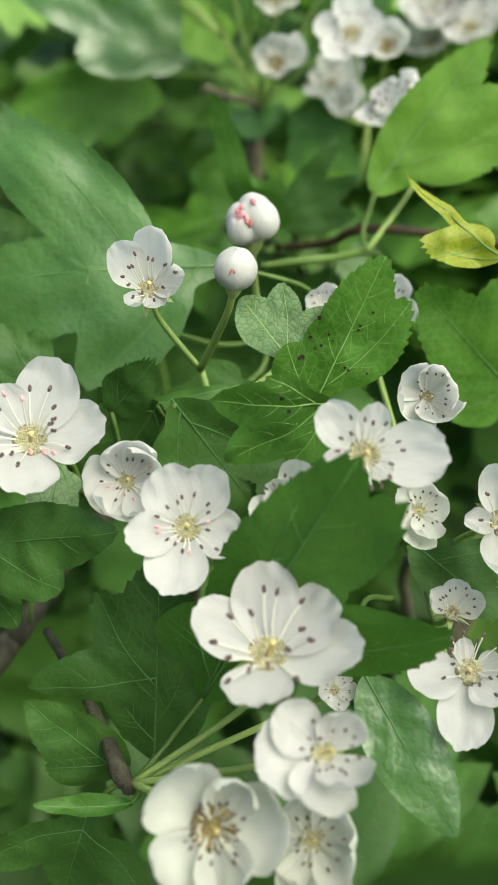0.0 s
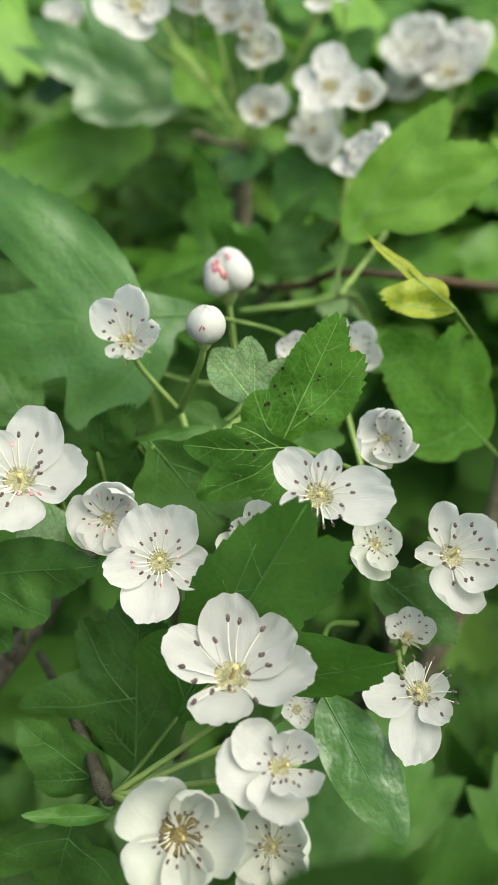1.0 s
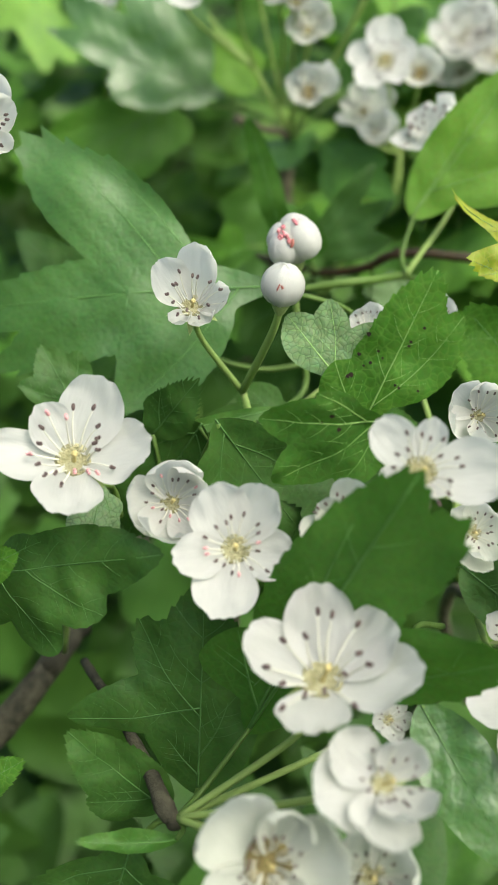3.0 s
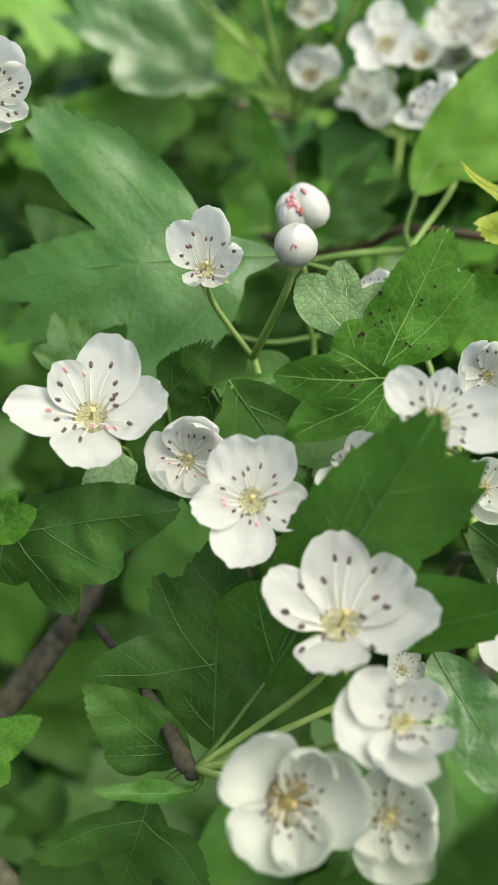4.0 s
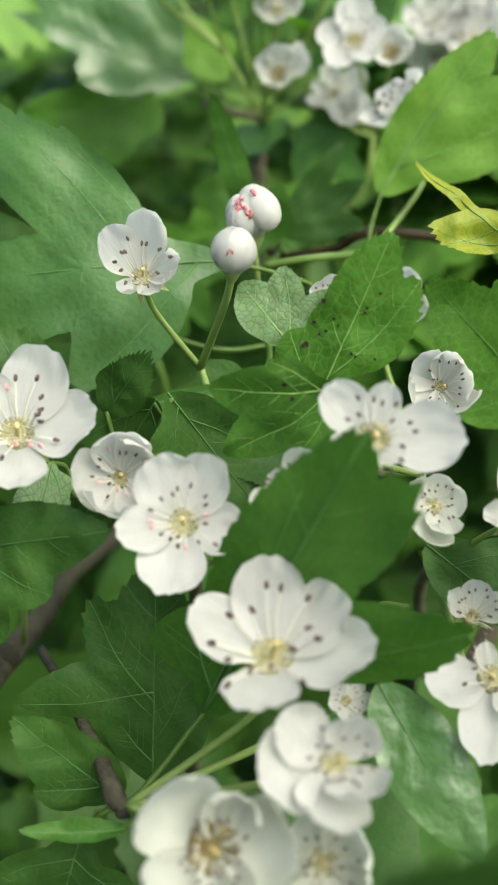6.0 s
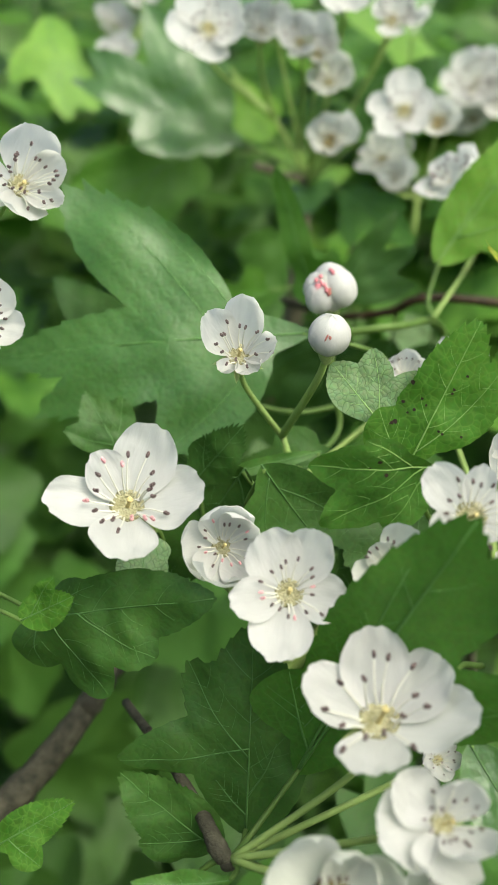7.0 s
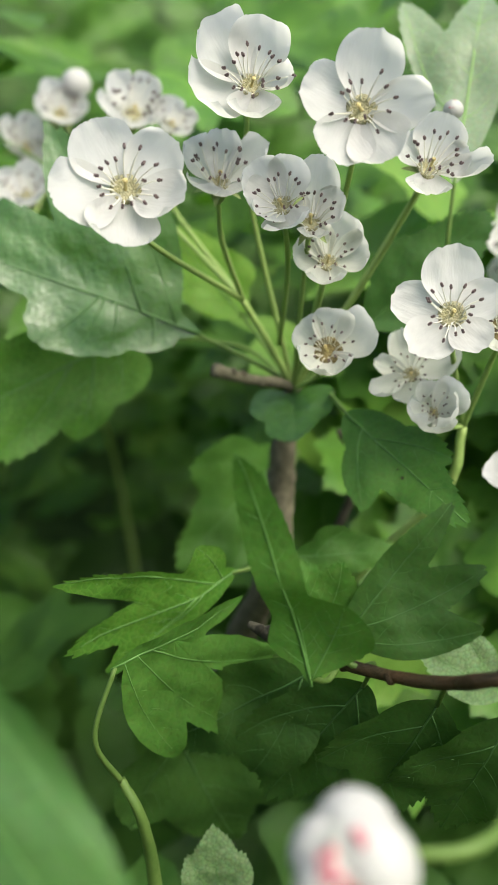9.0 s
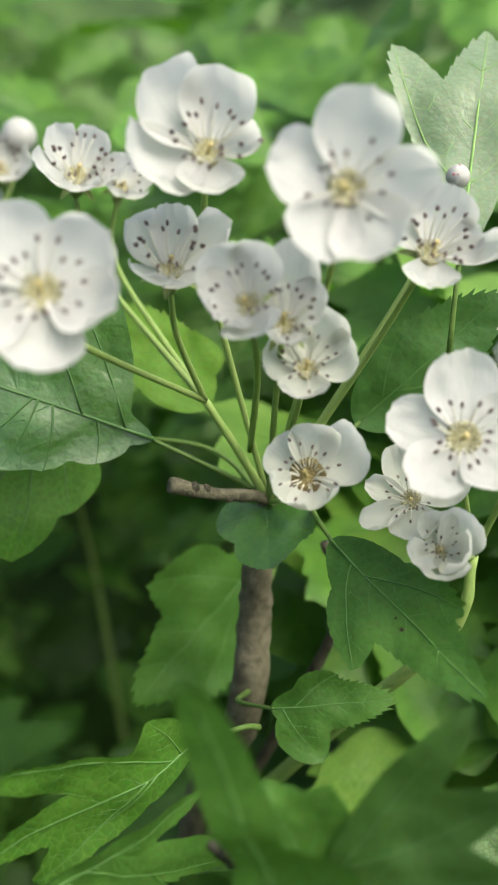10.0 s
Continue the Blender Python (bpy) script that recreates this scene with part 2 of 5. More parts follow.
class Blade:
    """The form of one leaf: outline by lobes, height by bend, fold and waves. u along the midrib, v across, in leaf lengths."""

    def __init__(self, lobes, bend, fold, wave, seed, centre=0.42):
        self.lobes, self.bend, self.fold, self.wave, self.seed, self.centre = lobes, bend, fold, wave, seed, centre

    def height(self, u, v):
        z = self.bend * (u - u * u) + self.fold * math.sqrt(v * v + 0.0006)
        z += self.wave * noise.noise((u * 2.2 + self.seed * 7.3, v * 2.6, self.seed * 1.7))
        for _, u1, v1, *_ in self.lobes:
            if abs(v1) > 0.05:
                d = abs(u * v1 - v * u1) / math.hypot(u1, v1)
                z -= 0.012 * math.exp(-(d / 0.05) ** 2) * min(1, math.hypot(u, v) * 2) * (1 if v * v1 > 0 else 0)
        return z + 0.35 * self.wave * noise.noise((u * 6.0 + 3, v * 6.0, self.seed * 3.1))

    def data(self, length, spokes, rings, teeth):
        """Teeth: how deep the saw of the edge is; each tooth has four steps and points to the leaf's tip."""
        fine = np.linspace(-math.pi, math.pi, 420)
        reach = lobe_reach(self.lobes, self.centre, fine)
        eu, ev = self.centre + reach * np.cos(fine), reach * np.sin(fine)
        travel = np.concatenate([[0], np.cumsum(np.minimum(np.hypot(np.diff(eu), np.diff(ev)), 0.05))])
        count = spokes // 4
        rng = random.Random(self.seed)
        verts, faces, edge = [], [], []
        for i in range(count * 4):
            step = i % 4
            if step == 0:
                tall = rng.uniform(0.55, 1.25)
            q = (i + rng.uniform(-0.2, 0.2)) / (count * 4) * travel[-1]
            a = float(np.interp(q, travel, fine))
            r = float(np.interp(q, travel, reach))
            u = self.centre + r * math.cos(a)
            weight = max(0.0, min(1.0, (u - 0.25) * 2.5))
            rise = ((0.0, 0.3, 0.62, 1.0) if a < 0 else (1.0, 0.62, 0.3, 0.0))[step]
            edge.append((a, r, 1 - teeth * weight * (1 - tall * rise)))
        spokes = count * 4
        for k in range(rings + 1):
            f = (k / rings) ** 0.85
            for a, r, saw in edge:
                r = r * f * (saw if k == rings else 1 - (1 - saw) * 0.5 if k == rings - 1 else 1)
                u, v = self.centre + r * math.cos(a), r * math.sin(a)
                verts.append((u * length, v * length, self.height(u, v) * length))
        for k in range(rings):
            for i in range(spokes):
                j = (i + 1) % spokes
                faces.append((k * spokes + i, (k + 1) * spokes + i, (k + 1) * spokes + j, k * spokes + j))
        return verts, faces

    def rib(self, a, b, length, thick, steps=9, bow=0.0):
        pts, rad = [], []
        for i in range(steps + 1):
            t = i / steps
            u = a[0] + (b[0] - a[0]) * t - bow * (b[1] - a[1]) * math.sin(math.pi * t)
            v = a[1] + (b[1] - a[1]) * t + bow * (b[0] - a[0]) * math.sin(math.pi * t)
            pts.append((u * length, v * length, self.height(u, v) * length + thick * 0.15))
            rad.append(thick * (1 - 0.75 * t))
        return tube_data(pts, rad, 5)


def frame_on(base, tip, roll):
    """Pose of a leaf: x along the midrib, z out of its upper face; roll turns it about the midrib away from the first eye."""
    x = (tip - base).normalized()
    to_eye = (spot(0, 0, 0) - (base + tip) / 2).normalized()
    z = (to_eye - x * to_eye.dot(x)).normalized()
    y = z.cross(x)
    m = Matrix((x, y, z)).transposed()
    return Matrix.Translation(base) @ m.to_4x4() @ Matrix.Rotation(radians(roll), 4, "X")


def leaf(label, base, tip, roll, lobes, mat, bend=0.1, fold=0.1, wave=0.06, teeth=0.07, stalk=None, spokes=176, rings=11, spots=0, vein=None, group="hawthorn leaves"):
    """One leaf. base, tip and stalk (where its stalk joins the twig) in the shrub's frame; lobes as (from, to u, to v, half width)."""
    b, t = spot(*base), spot(*tip)
    length = (t - b).length
    m = frame_on(b, t, roll)
    seed = int(abs(base[0] * 131 + base[2] * 57 + tip[0] * 17) * 10) % 9973
    form = Blade(lobes, bend, fold, wave, seed)
    ob = tagged(new("leaf"), label, "leaf", group)
    ob.matrix_basis = m
    v, f = form.data(length, spokes, rings, 0.035 + 0.9 * teeth)
    blade = part("blade", mesh_from("blade", v, f, mat), ob)
    vein = VEIN_DEEP if mat in (LEAF_DARK_SHADED, LEAF_GLOSS) else vein or VEIN_DARK
    rng = random.Random(seed)
    for k, (u0, u1, v1, w, *_) in enumerate(lobes):
        main = abs(v1) < 0.06
        a = (0.0, 0.0) if main else (max(0.0, u0 * 0.9), 0.0)
        if not main and math.atan2(abs(v1), u1 - u0) < 0.32:
            continue
        thick = (0.00018 if main else 0.00013) * max(0.6, min(1.3, length / 0.03)) * (0.6 if mat is LEAF_SOFT else 1)
        vv, ff = form.rib(a, (u1 * 0.97, v1 * 0.97), length, thick, 10, 0.05 * (1 if v1 > 0 else -1) if not main else 0.0)
        part("midrib" if main else "side_vein", mesh_from("rib", vv, ff, vein), blade)
        # finer veins off this one
        n_side = 0 if mat is LEAF_SOFT else 3
        for s in range(n_side):
            for hand in (-1, 1):
                q = 0.3 + 0.2 * s + rng.uniform(-0.04, 0.04)
                au, av = a[0] + (u1 - a[0]) * q, v1 * q
                d = Vector((u1 - a[0], v1)).normalized()
                d = Matrix.Rotation(hand * radians(42), 2) @ d
                e = w * 0.9 * (1 - 0.12 * s)
                if lobe_reach(lobes, form.centre, np.array([math.atan2(av + d.y * e, au + d.x * e - form.centre)]))[0] > math.hypot(au + d.x * e - form.centre, av + d.y * e):
                    vv, ff = form.rib((au, av), (au + d.x * e, av + d.y * e), length, thick * 0.3, 6, 0.05 * hand)
                    part("fine_vein", mesh_from("rib", vv, ff, vein), blade)
    for s in range(spots):
        u, v = 0.35 + rng.uniform(-0.14, 0.3), rng.uniform(-0.2, 0.2)
        r = rng.uniform(0.0001, 0.0003)
        ring = [(u * length + r * math.cos(a) * rng.uniform(0.6, 1.2), v * length + r * math.sin(a) * rng.uniform(0.6, 1.2)) for a in np.linspace(0, 2 * math.pi, 9)[:-1]]
        part("brown_spot", mesh_from("brown_spot", [(x, y, form.height(x / length, y / length) * length + 0.00012) for x, y in ring], [tuple(range(8))], HOLE), blade)
    if stalk is not None:
        inv = m.inverted()
        end = inv @ spot(*stalk)
        mid = end * 0.5 + Vector((-0.18 * end.length, 0, 0))
        vv, ff = tube_data(glide([(0.03 * length, 0, form.height(0.03, 0) * length), mid, end], 7), [0.00026 + 0.00001 * i for i in range(15)], 6)
        part("petiole", mesh_from("petiole", vv, ff, PETIOLE), ob)
    return ob


# ---- flowers ----
def petal_mesh(cup, seed, mat):
    """A round, hollow petal, one unit long, on x, its hollow side up."""
    rng = random.Random(seed)
    ns, nt = 15, 18
    verts, faces = [], []
    broad = rng.uniform(0.5, 0.565)
    x, h, prev = 0.0, 0.0, 0.0
    spine = []
    for i in range(ns + 1):
        s = i / ns
        slope = cup * (s - 0.35)
        x += (s - prev) * math.cos(slope)
        h += (s - prev) * math.sin(slope)
        prev = s
        spine.append((x, h))
    for i in range(ns + 1):
        s = i / ns
        q = max(0.0, 2 * s - 1)
        half = broad * math.sqrt(1 - q * q / 2)
        if s < 0.5:
            half = broad * (0.26 + 0.74 * math.sin(math.pi * s) ** 0.95)
        for j in range(nt + 1):
            t = 2 * j / nt - 1
            edge = abs(t) ** 2
            ragged = 1 + s ** 3 * (0.04 * noise.noise((t * 2.0, seed * 1.3, 0.5)) + 0.03 * noise.noise((t * 6.5, seed * 2.1, 4.0)))
            px = spine[i][0] * ((0.5 + 0.5 * q * math.sqrt(1 - t * t / 2)) / s if q else 1) * ragged
            pz = spine[i][1] + 0.3 * cup * half * edge + 0.06 * s * noise.noise((s * 3 + seed, t * 2.5, seed * 0.37)) + 0.03 * s * s * noise.noise((s * 7 + seed, t * 6, seed * 0.61)) + 0.025 * s * edge * math.sin(11 * s + seed)
            verts.append((px, half * t * (1 - 0.12 * cup * edge), pz))
    for i in range(ns):
        for j in range(nt):
            a = i * (nt + 1) + j
            faces.append((a, a + 1, a + nt + 2, a + nt + 1))
    return mesh_from("petal", verts, faces, mat)


PETALS = {}
for mat_key, mat in (("white", PETAL), ("cream", PETAL_CREAM)):
    for cup_key, cup in (("flat", 0.55), ("cupped", 1.1), ("deep", 1.7)):
        PETALS[mat_key, cup_key] = [petal_mesh(cup * (0.9 + 0.07 * k), 11 * k + len(cup_key), mat) for k in range(5)]


def stamen_meshes(bow):
    """A filament one unit tall that bows outwards (to +x), and its two-lobed anther."""
    pts = [(bow * t * t, 0.03 * math.sin(3 * t), t) for t in np.linspace(0, 1, 8)]
    v, f = tube_data(pts, [0.024 - 0.009 * i / 7 for i in range(8)], 6)
    fil = mesh_from("filament", v, f, FILAMENT)
    out = {}
    for key, mat in (("dark", ANTHER_DARK), ("pink", ANTHER_PINK)):
        bm = bmesh.new()
        for side in (-1, 1):
            s = bmesh.ops.create_uvsphere(bm, u_segments=8, v_segments=6, radius=1.0)
            bmesh.ops.scale(bm, vec=(0.05, 0.05, 0.1), verts=s["verts"])
            bmesh.ops.rotate(bm, cent=(0, 0, 0), matrix=Matrix.Rotation(side * 0.18, 3, "Y"), verts=s["verts"])
            bmesh.ops.translate(bm, vec=(bow + side * 0.03, 0.03 * math.sin(3), 1.03), verts=s["verts"])
        me = bpy.data.meshes.new("anther")
        bm.to_mesh(me)
        bm.free()
        me.polygons.foreach_set("use_smooth", [True] * len(me.polygons))
        me.materials.append(mat)
        out[key] = me
    return fil, out


STAMENS = [stamen_meshes(b) for b in (0.05, 0.18, 0.32)]


def heart_mesh(mat):
    """The hollow green-yellow cup in the flower's middle, with a bumpy rim."""
    verts, faces = [], []
    n = 18
    for k, (r, z) in enumerate(((0.03, -0.05), (0.08, -0.045), (0.14, -0.02), (0.19, -0.004), (0.215, -0.03), (0.17, -0.09))):
        for i in range(n):
            a = 2 * math.pi * i / n
            w = 1 + 0.06 * math.sin(5 * a + k) * (k > 1)
            verts.append((r * w * math.cos(a), r * w * math.sin(a), z))
    for k in range(5):
        for i in range(n):
            j = (i + 1) % n
            faces.append((k * n + i, k * n + j, (k + 1) * n + j, (k + 1) * n + i))
    faces.append(tuple(range(n - 1, -1, -1)))
    return mesh_from("heart", verts, faces, mat)


HEARTS = {"green": heart_mesh(HEART_GREEN), "brown": heart_mesh(HEART_BROWN)}


def lathe(name, profile, n, mat, five=0.0):
    verts, faces = [], []
    for r, z in profile:
        for i in range(n):
            a = 2 * math.pi * i / n
            w = 1 + five * math.cos(5 * a)
            verts.append((r * w * math.cos(a), r * w * math.sin(a), z))
    for k in range(len(profile) - 1):
        for i in range(n):
            j = (i + 1) % n
            faces.append((k * n + i, k * n + j, (k + 1) * n + j, (k + 1) * n + i))
    return mesh_from(name, verts, faces, mat)


STYLE = lathe("style", [(0.05, -0.06), (0.032, 0.12), (0.026, 0.22), (0.055, 0.245), (0.06, 0.27), (0.045, 0.29), (0.0, 0.295)], 10, STIGMA)
CALYX = lathe("calyx_cup", [(0.055, -0.5), (0.1, -0.44), (0.17, -0.3), (0.19, -0.17), (0.21, -0.09), (0.17, -0.06)], 14, SEPAL, 0.04)


def sepal_mesh():
    verts, faces = [], []
    for i in range(7):
        s = i / 6
        half = 0.1 * (1 - s) ** 0.7 + 0.004
        for j in range(5):
            t = j / 2 - 1
            verts.append((0.17 + 0.34 * s, half * t, -0.09 - 0.1 * s * s - 0.05 * (1 - t * t) * (1 - s)))
    for i in range(6):
        for j in range(4):
            a = i * 5 + j
            faces.append((a, a + 1, a + 6, a + 5))
    return mesh_from("sepal", verts, faces, SEPAL)


SEPALS = sepal_mesh()


def stalk_to(ob, m, size, node, name="pedicel", thick=0.00032, start=-0.46, bow=0.25):
    """A stalk from below the flower to the place where it joins its cluster."""
    end = m.inverted() @ spot(*node)
    a = Vector((0, 0, start))
    reach = (end - a).length
    pts = glide([a, a + Vector((0, 0, -1)) * reach * bow * 0.7 + (end - a) * 0.2, end], 8)
    v, f = tube_data(pts, [thick / size * (1 + 0.25 * i / (len(pts) - 1)) for i in range(len(pts))], 7)
    part(name, mesh_from(name, v, f, STALK), ob)


def axis_pose(centre, facing, spin, size):
    z = way(*facing)
    x = way(1, 0, 0)
    x = (x - z * x.dot(z)).normalized()
    m = Matrix((x, z.cross(x), z)).transposed().to_4x4()
    return Matrix.Translation(spot(*centre)) @ m @ Matrix.Rotation(radians(spin), 4, "Z") @ Matrix.Scale(size, 4)


def flower(label, centre, size, facing, spin, node, opened=72, cup="cupped", lift=(0, 0, 0, 0, 0), grow=(1, 1, 1, 1, 1), stamens=17, reach=0.62, anthers="dark", heart="green", tone="white", spread=36, petals=(), group="hawthorn flowers"):
    """A five-petalled flower. size: petal length in cm; facing: where it looks, in the shrub's frame; opened: how far the petals lean out from the axis; lift: for each petal, degrees more; grow: its size (0: it has dropped).
    petals, in place of these: for each petal where its tip lies from the heart (cm, in the shrub's frame) and its breadth."""
    size *= CM
    m = axis_pose(centre, facing, spin, size)
    seed = int(abs(centre[0] * 311 + centre[1] * 73 + centre[2] * 17) * 10) % 9973
    rng = random.Random(seed)
    ob = tagged(new("flower"), label, "flower", group)
    ob.matrix_basis = m
    inner = m.to_3x3().inverted() @ BUSH.to_3x3()
    for dx, dy, dz, broad in petals:
        d = inner @ Vector((CM * dx, CM * dy, CM * dz))
        long = 0.98 * d.length - 0.11
        d.normalize()
        up = (Vector((0, 0, 1)) - d * d.z).normalized()
        turn = Matrix((d * long, up.cross(d) * long * broad, up * long)).transposed().to_4x4()
        flat = Vector((d.x, d.y, 0)).normalized()
        part("petal", PETALS[tone, cup][rng.randrange(5)], ob, "", Matrix.Translation(flat * 0.12) @ turn @ Matrix.Rotation(radians(rng.uniform(-8, 8)), 4, "X"))
    for k in range(5):
        if petals or not grow[k]:
            continue
        a = radians(72 * k + rng.uniform(-5, 5))
        tilt = radians(90 - opened - lift[k] + rng.uniform(-5, 5))
        turn = Matrix.Rotation(a, 4, "Z") @ Matrix.Translation((0.14, 0, 0.012 * (k % 2))) @ Matrix.Rotation(-tilt, 4, "Y") @ Matrix.Rotation(radians(rng.uniform(-9, 9)), 4, "X") @ Matrix.Scale(0.9 * grow[k] * rng.uniform(0.96, 1.05), 4)
        part("petal", PETALS[tone, cup][rng.randrange(5)], ob, "", turn)
    part("heart", HEARTS[heart], ob, "", Matrix.Translation((0, 0, 0.1 if heart == "brown" else 0.045)) @ Matrix.Scale(1.7 if heart == "brown" else 1.15, 4))
    for k in range(5):
        part("sepal", SEPALS, ob, "", Matrix.Rotation(radians(72 * k + 36), 4, "Z"))
    part("calyx_cup", CALYX, ob)
    part("style", STYLE, ob, "", Matrix.Rotation(radians(rng.uniform(0, 360)), 4, "Z") @ Matrix.Rotation(radians(rng.uniform(4, 16)), 4, "X") @ Matrix.Diagonal((0.75, 0.75, 1, 1)))
    for k in range(stamens):
        a = 2 * math.pi * (k + rng.uniform(-0.3, 0.3)) / stamens
        tilt = radians(rng.uniform(0.15, 1.0) * spread)
        long = reach * rng.uniform(0.72, 1.12)
        pose_k = Matrix.Rotation(a, 4, "Z") @ Matrix.Translation((0.17, 0, -0.01)) @ Matrix.Rotation(tilt, 4, "Y") @ Matrix.Diagonal((0.55, 0.55, long, 1))
        fil, ant = STAMENS[rng.randrange(3)]
        st = part("stamen", fil, ob, "", pose_k)
        kind = anthers if anthers != "mixed" else rng.choice(("dark", "dark", "pink"))
        head = part("anther", ant[kind], st)
        # keep the anther plump on a stretched filament
        head.matrix_basis = Matrix.Translation((0, 0, 1.0)) @ Matrix.Diagonal((0.95, 0.95, 0.55 / long * 0.86, 1)) @ Matrix.Translation((0, 0, -1.0))
    if node is not None:
        stalk_to(ob, m, size, node)
    return ob


def bud(label, centre, size, facing, spin, node, pink=0, marks=0, opened=0.0, group="hawthorn buds"):
    """A round bud: petals wrapped over one another, the calyx below."""
    size *= CM
    m = axis_pose(centre, facing, spin, size)
    ob = tagged(new("flower_bud"), label, "flower bud", group)
    ob.matrix_basis = m
    for k in range(5):
        verts, faces = [], []
        ns, nt = 12, 12
        for i in range(ns + 1):
            th = math.pi * (0.9 - 0.9 * i / ns)
            for j in range(nt + 1):
                t = 2 * j / nt - 1
                ph = t * radians(52) * (0.35 + 0.65 * math.sin(math.pi * min(1, i / ns * 0.8 + 0.12)))
                r = 1.02 + 0.05 * t - 0.03 * abs(t) ** 3 + 0.02 * noise.noise((t * 2, i * 0.3, k * 3.0))
                verts.append((r * math.sin(th) * math.cos(ph), r * math.sin(th) * math.sin(ph), -r * math.cos(math.pi - th) * 1.0))
        for i in range(ns):
            for j in range(nt):
                a = i * (nt + 1) + j
                faces.append((a, a + 1, a + nt + 2, a + nt + 1))
        if pink > 8:
            continue
        turn = Matrix.Rotation(radians(72 * k), 4, "Z") @ Matrix.Rotation(radians(opened * (0.4 + 0.3 * k)), 4, "Y")
        part("petal", mesh_from("petal", verts, faces, PETAL), ob, "", turn)
    if pink > 8:
        into = m.to_3x3().inverted() @ BUSH.to_3x3() * size
        for k, (dx, dy, dz, r) in enumerate(((0.34, -0.3, 0.02, 0.78), (-0.42, -0.3, -0.34, 0.66), (0.08, 0.1, 0.34, 0.8), (-0.5, 0.1, 0.18, 0.6))):
            v, f = [], []
            for i in range(13):
                th = math.pi * 0.62 * i / 12
                for j in range(20):
                    ph = 2 * math.pi * j / 20
                    q = r * (1 + 0.05 * noise.noise((math.cos(ph) * 1.5 + k, math.sin(ph) * 1.5, th)))
                    v.append((q * math.sin(th) * math.cos(ph) * 0.95, q * math.sin(th) * math.sin(ph) * 1.1, q * math.cos(th)))
            for i in range(12):
                for j in range(20):
                    f.append((i * 20 + j, (i + 1) * 20 + j, (i + 1) * 20 + (j + 1) % 20, i * 20 + (j + 1) % 20))
            at = into @ Vector((dx, dy, dz))
            lean = (into @ Vector((dx * 1.2, -0.8, dz + 0.25))).normalized()
            part("petal", mesh_from("petal", v, f, PETAL), ob, "", Matrix.Translation(at) @ lean.to_track_quat("Z", "Y").to_matrix().to_4x4())
    inner = lathe("core", [(0.5, -0.9), (0.93, -0.4), (0.995, 0.05), (0.84, 0.56), (0.42, 0.91), (0.0, 0.99)], 14, PETAL_CREAM)
    part("core", inner, ob, "", Matrix.Scale(0.9 if pink > 8 else 1.0, 4))
    part("calyx_cup", CALYX, ob, "", Matrix.Translation((0, 0, -0.42)) @ Matrix.Scale(2.6, 4) @ Matrix.Translation((0, 0, 0.06)))
    for k in range(5):
        part("sepal", SEPALS, ob, "", Matrix.Rotation(radians(72 * k + 20), 4, "Z") @ Matrix.Translation((0, 0, -0.5)) @ Matrix.Scale(1.9, 4) @ Matrix.Rotation(radians(-145), 4, "Y"))
    rng = random.Random(7)
    inner = m.to_3x3().inverted() @ BUSH.to_3x3()
    for k in range(pink + marks):
        bm = bmesh.new()
        bmesh.ops.create_uvsphere(bm, u_segments=8, v_segments=6, radius=1.0)
        me = bpy.data.meshes.new("anther")
        bm.to_mesh(me)
        bm.free()
        me.polygons.foreach_set("use_smooth", [True] * len(me.polygons))
        me.materials.append(PETAL_PINK if k < pink else BLUSH)
        if k < pink:
            top = k % 4 == 3
            d = (inner @ Vector(((0.06 if top else -0.4) + rng.uniform(-0.24, 0.22) * (0.6 if top else 1), -0.8, (0.6 if top else 0.12) + rng.uniform(-0.36, 0.3) * (0.5 if top else 1)))).normalized()
            part("anther", me, ob, "pink anther peeping out", Matrix.Translation(d * 1.05) @ d.to_track_quat("Z", "Y").to_matrix().to_4x4() @ Matrix.Rotation(rng.uniform(0, 3), 4, "Z") @ Matrix.Diagonal((rng.uniform(0.08, 0.13), rng.uniform(0.06, 0.09), 0.08, 1)))
        else:
            d = (inner @ Vector((rng.uniform(-0.25, 0.35), -0.9, rng.uniform(-0.35, 0.15)))).normalized()
            part("petal_mark", me, ob, "red-brown mark", Matrix.Translation(d * 1.0) @ d.to_track_quat("Z", "Y").to_matrix().to_4x4() @ Matrix.Rotation(rng.uniform(0, 3), 4, "Z") @ Matrix.Diagonal((rng.uniform(0.1, 0.24), rng.uniform(0.05, 0.1), 0.06, 1)))
    stalk_to(ob, m, size, node, "pedicel", 0.0004, -1.2, 0.08)
    return ob


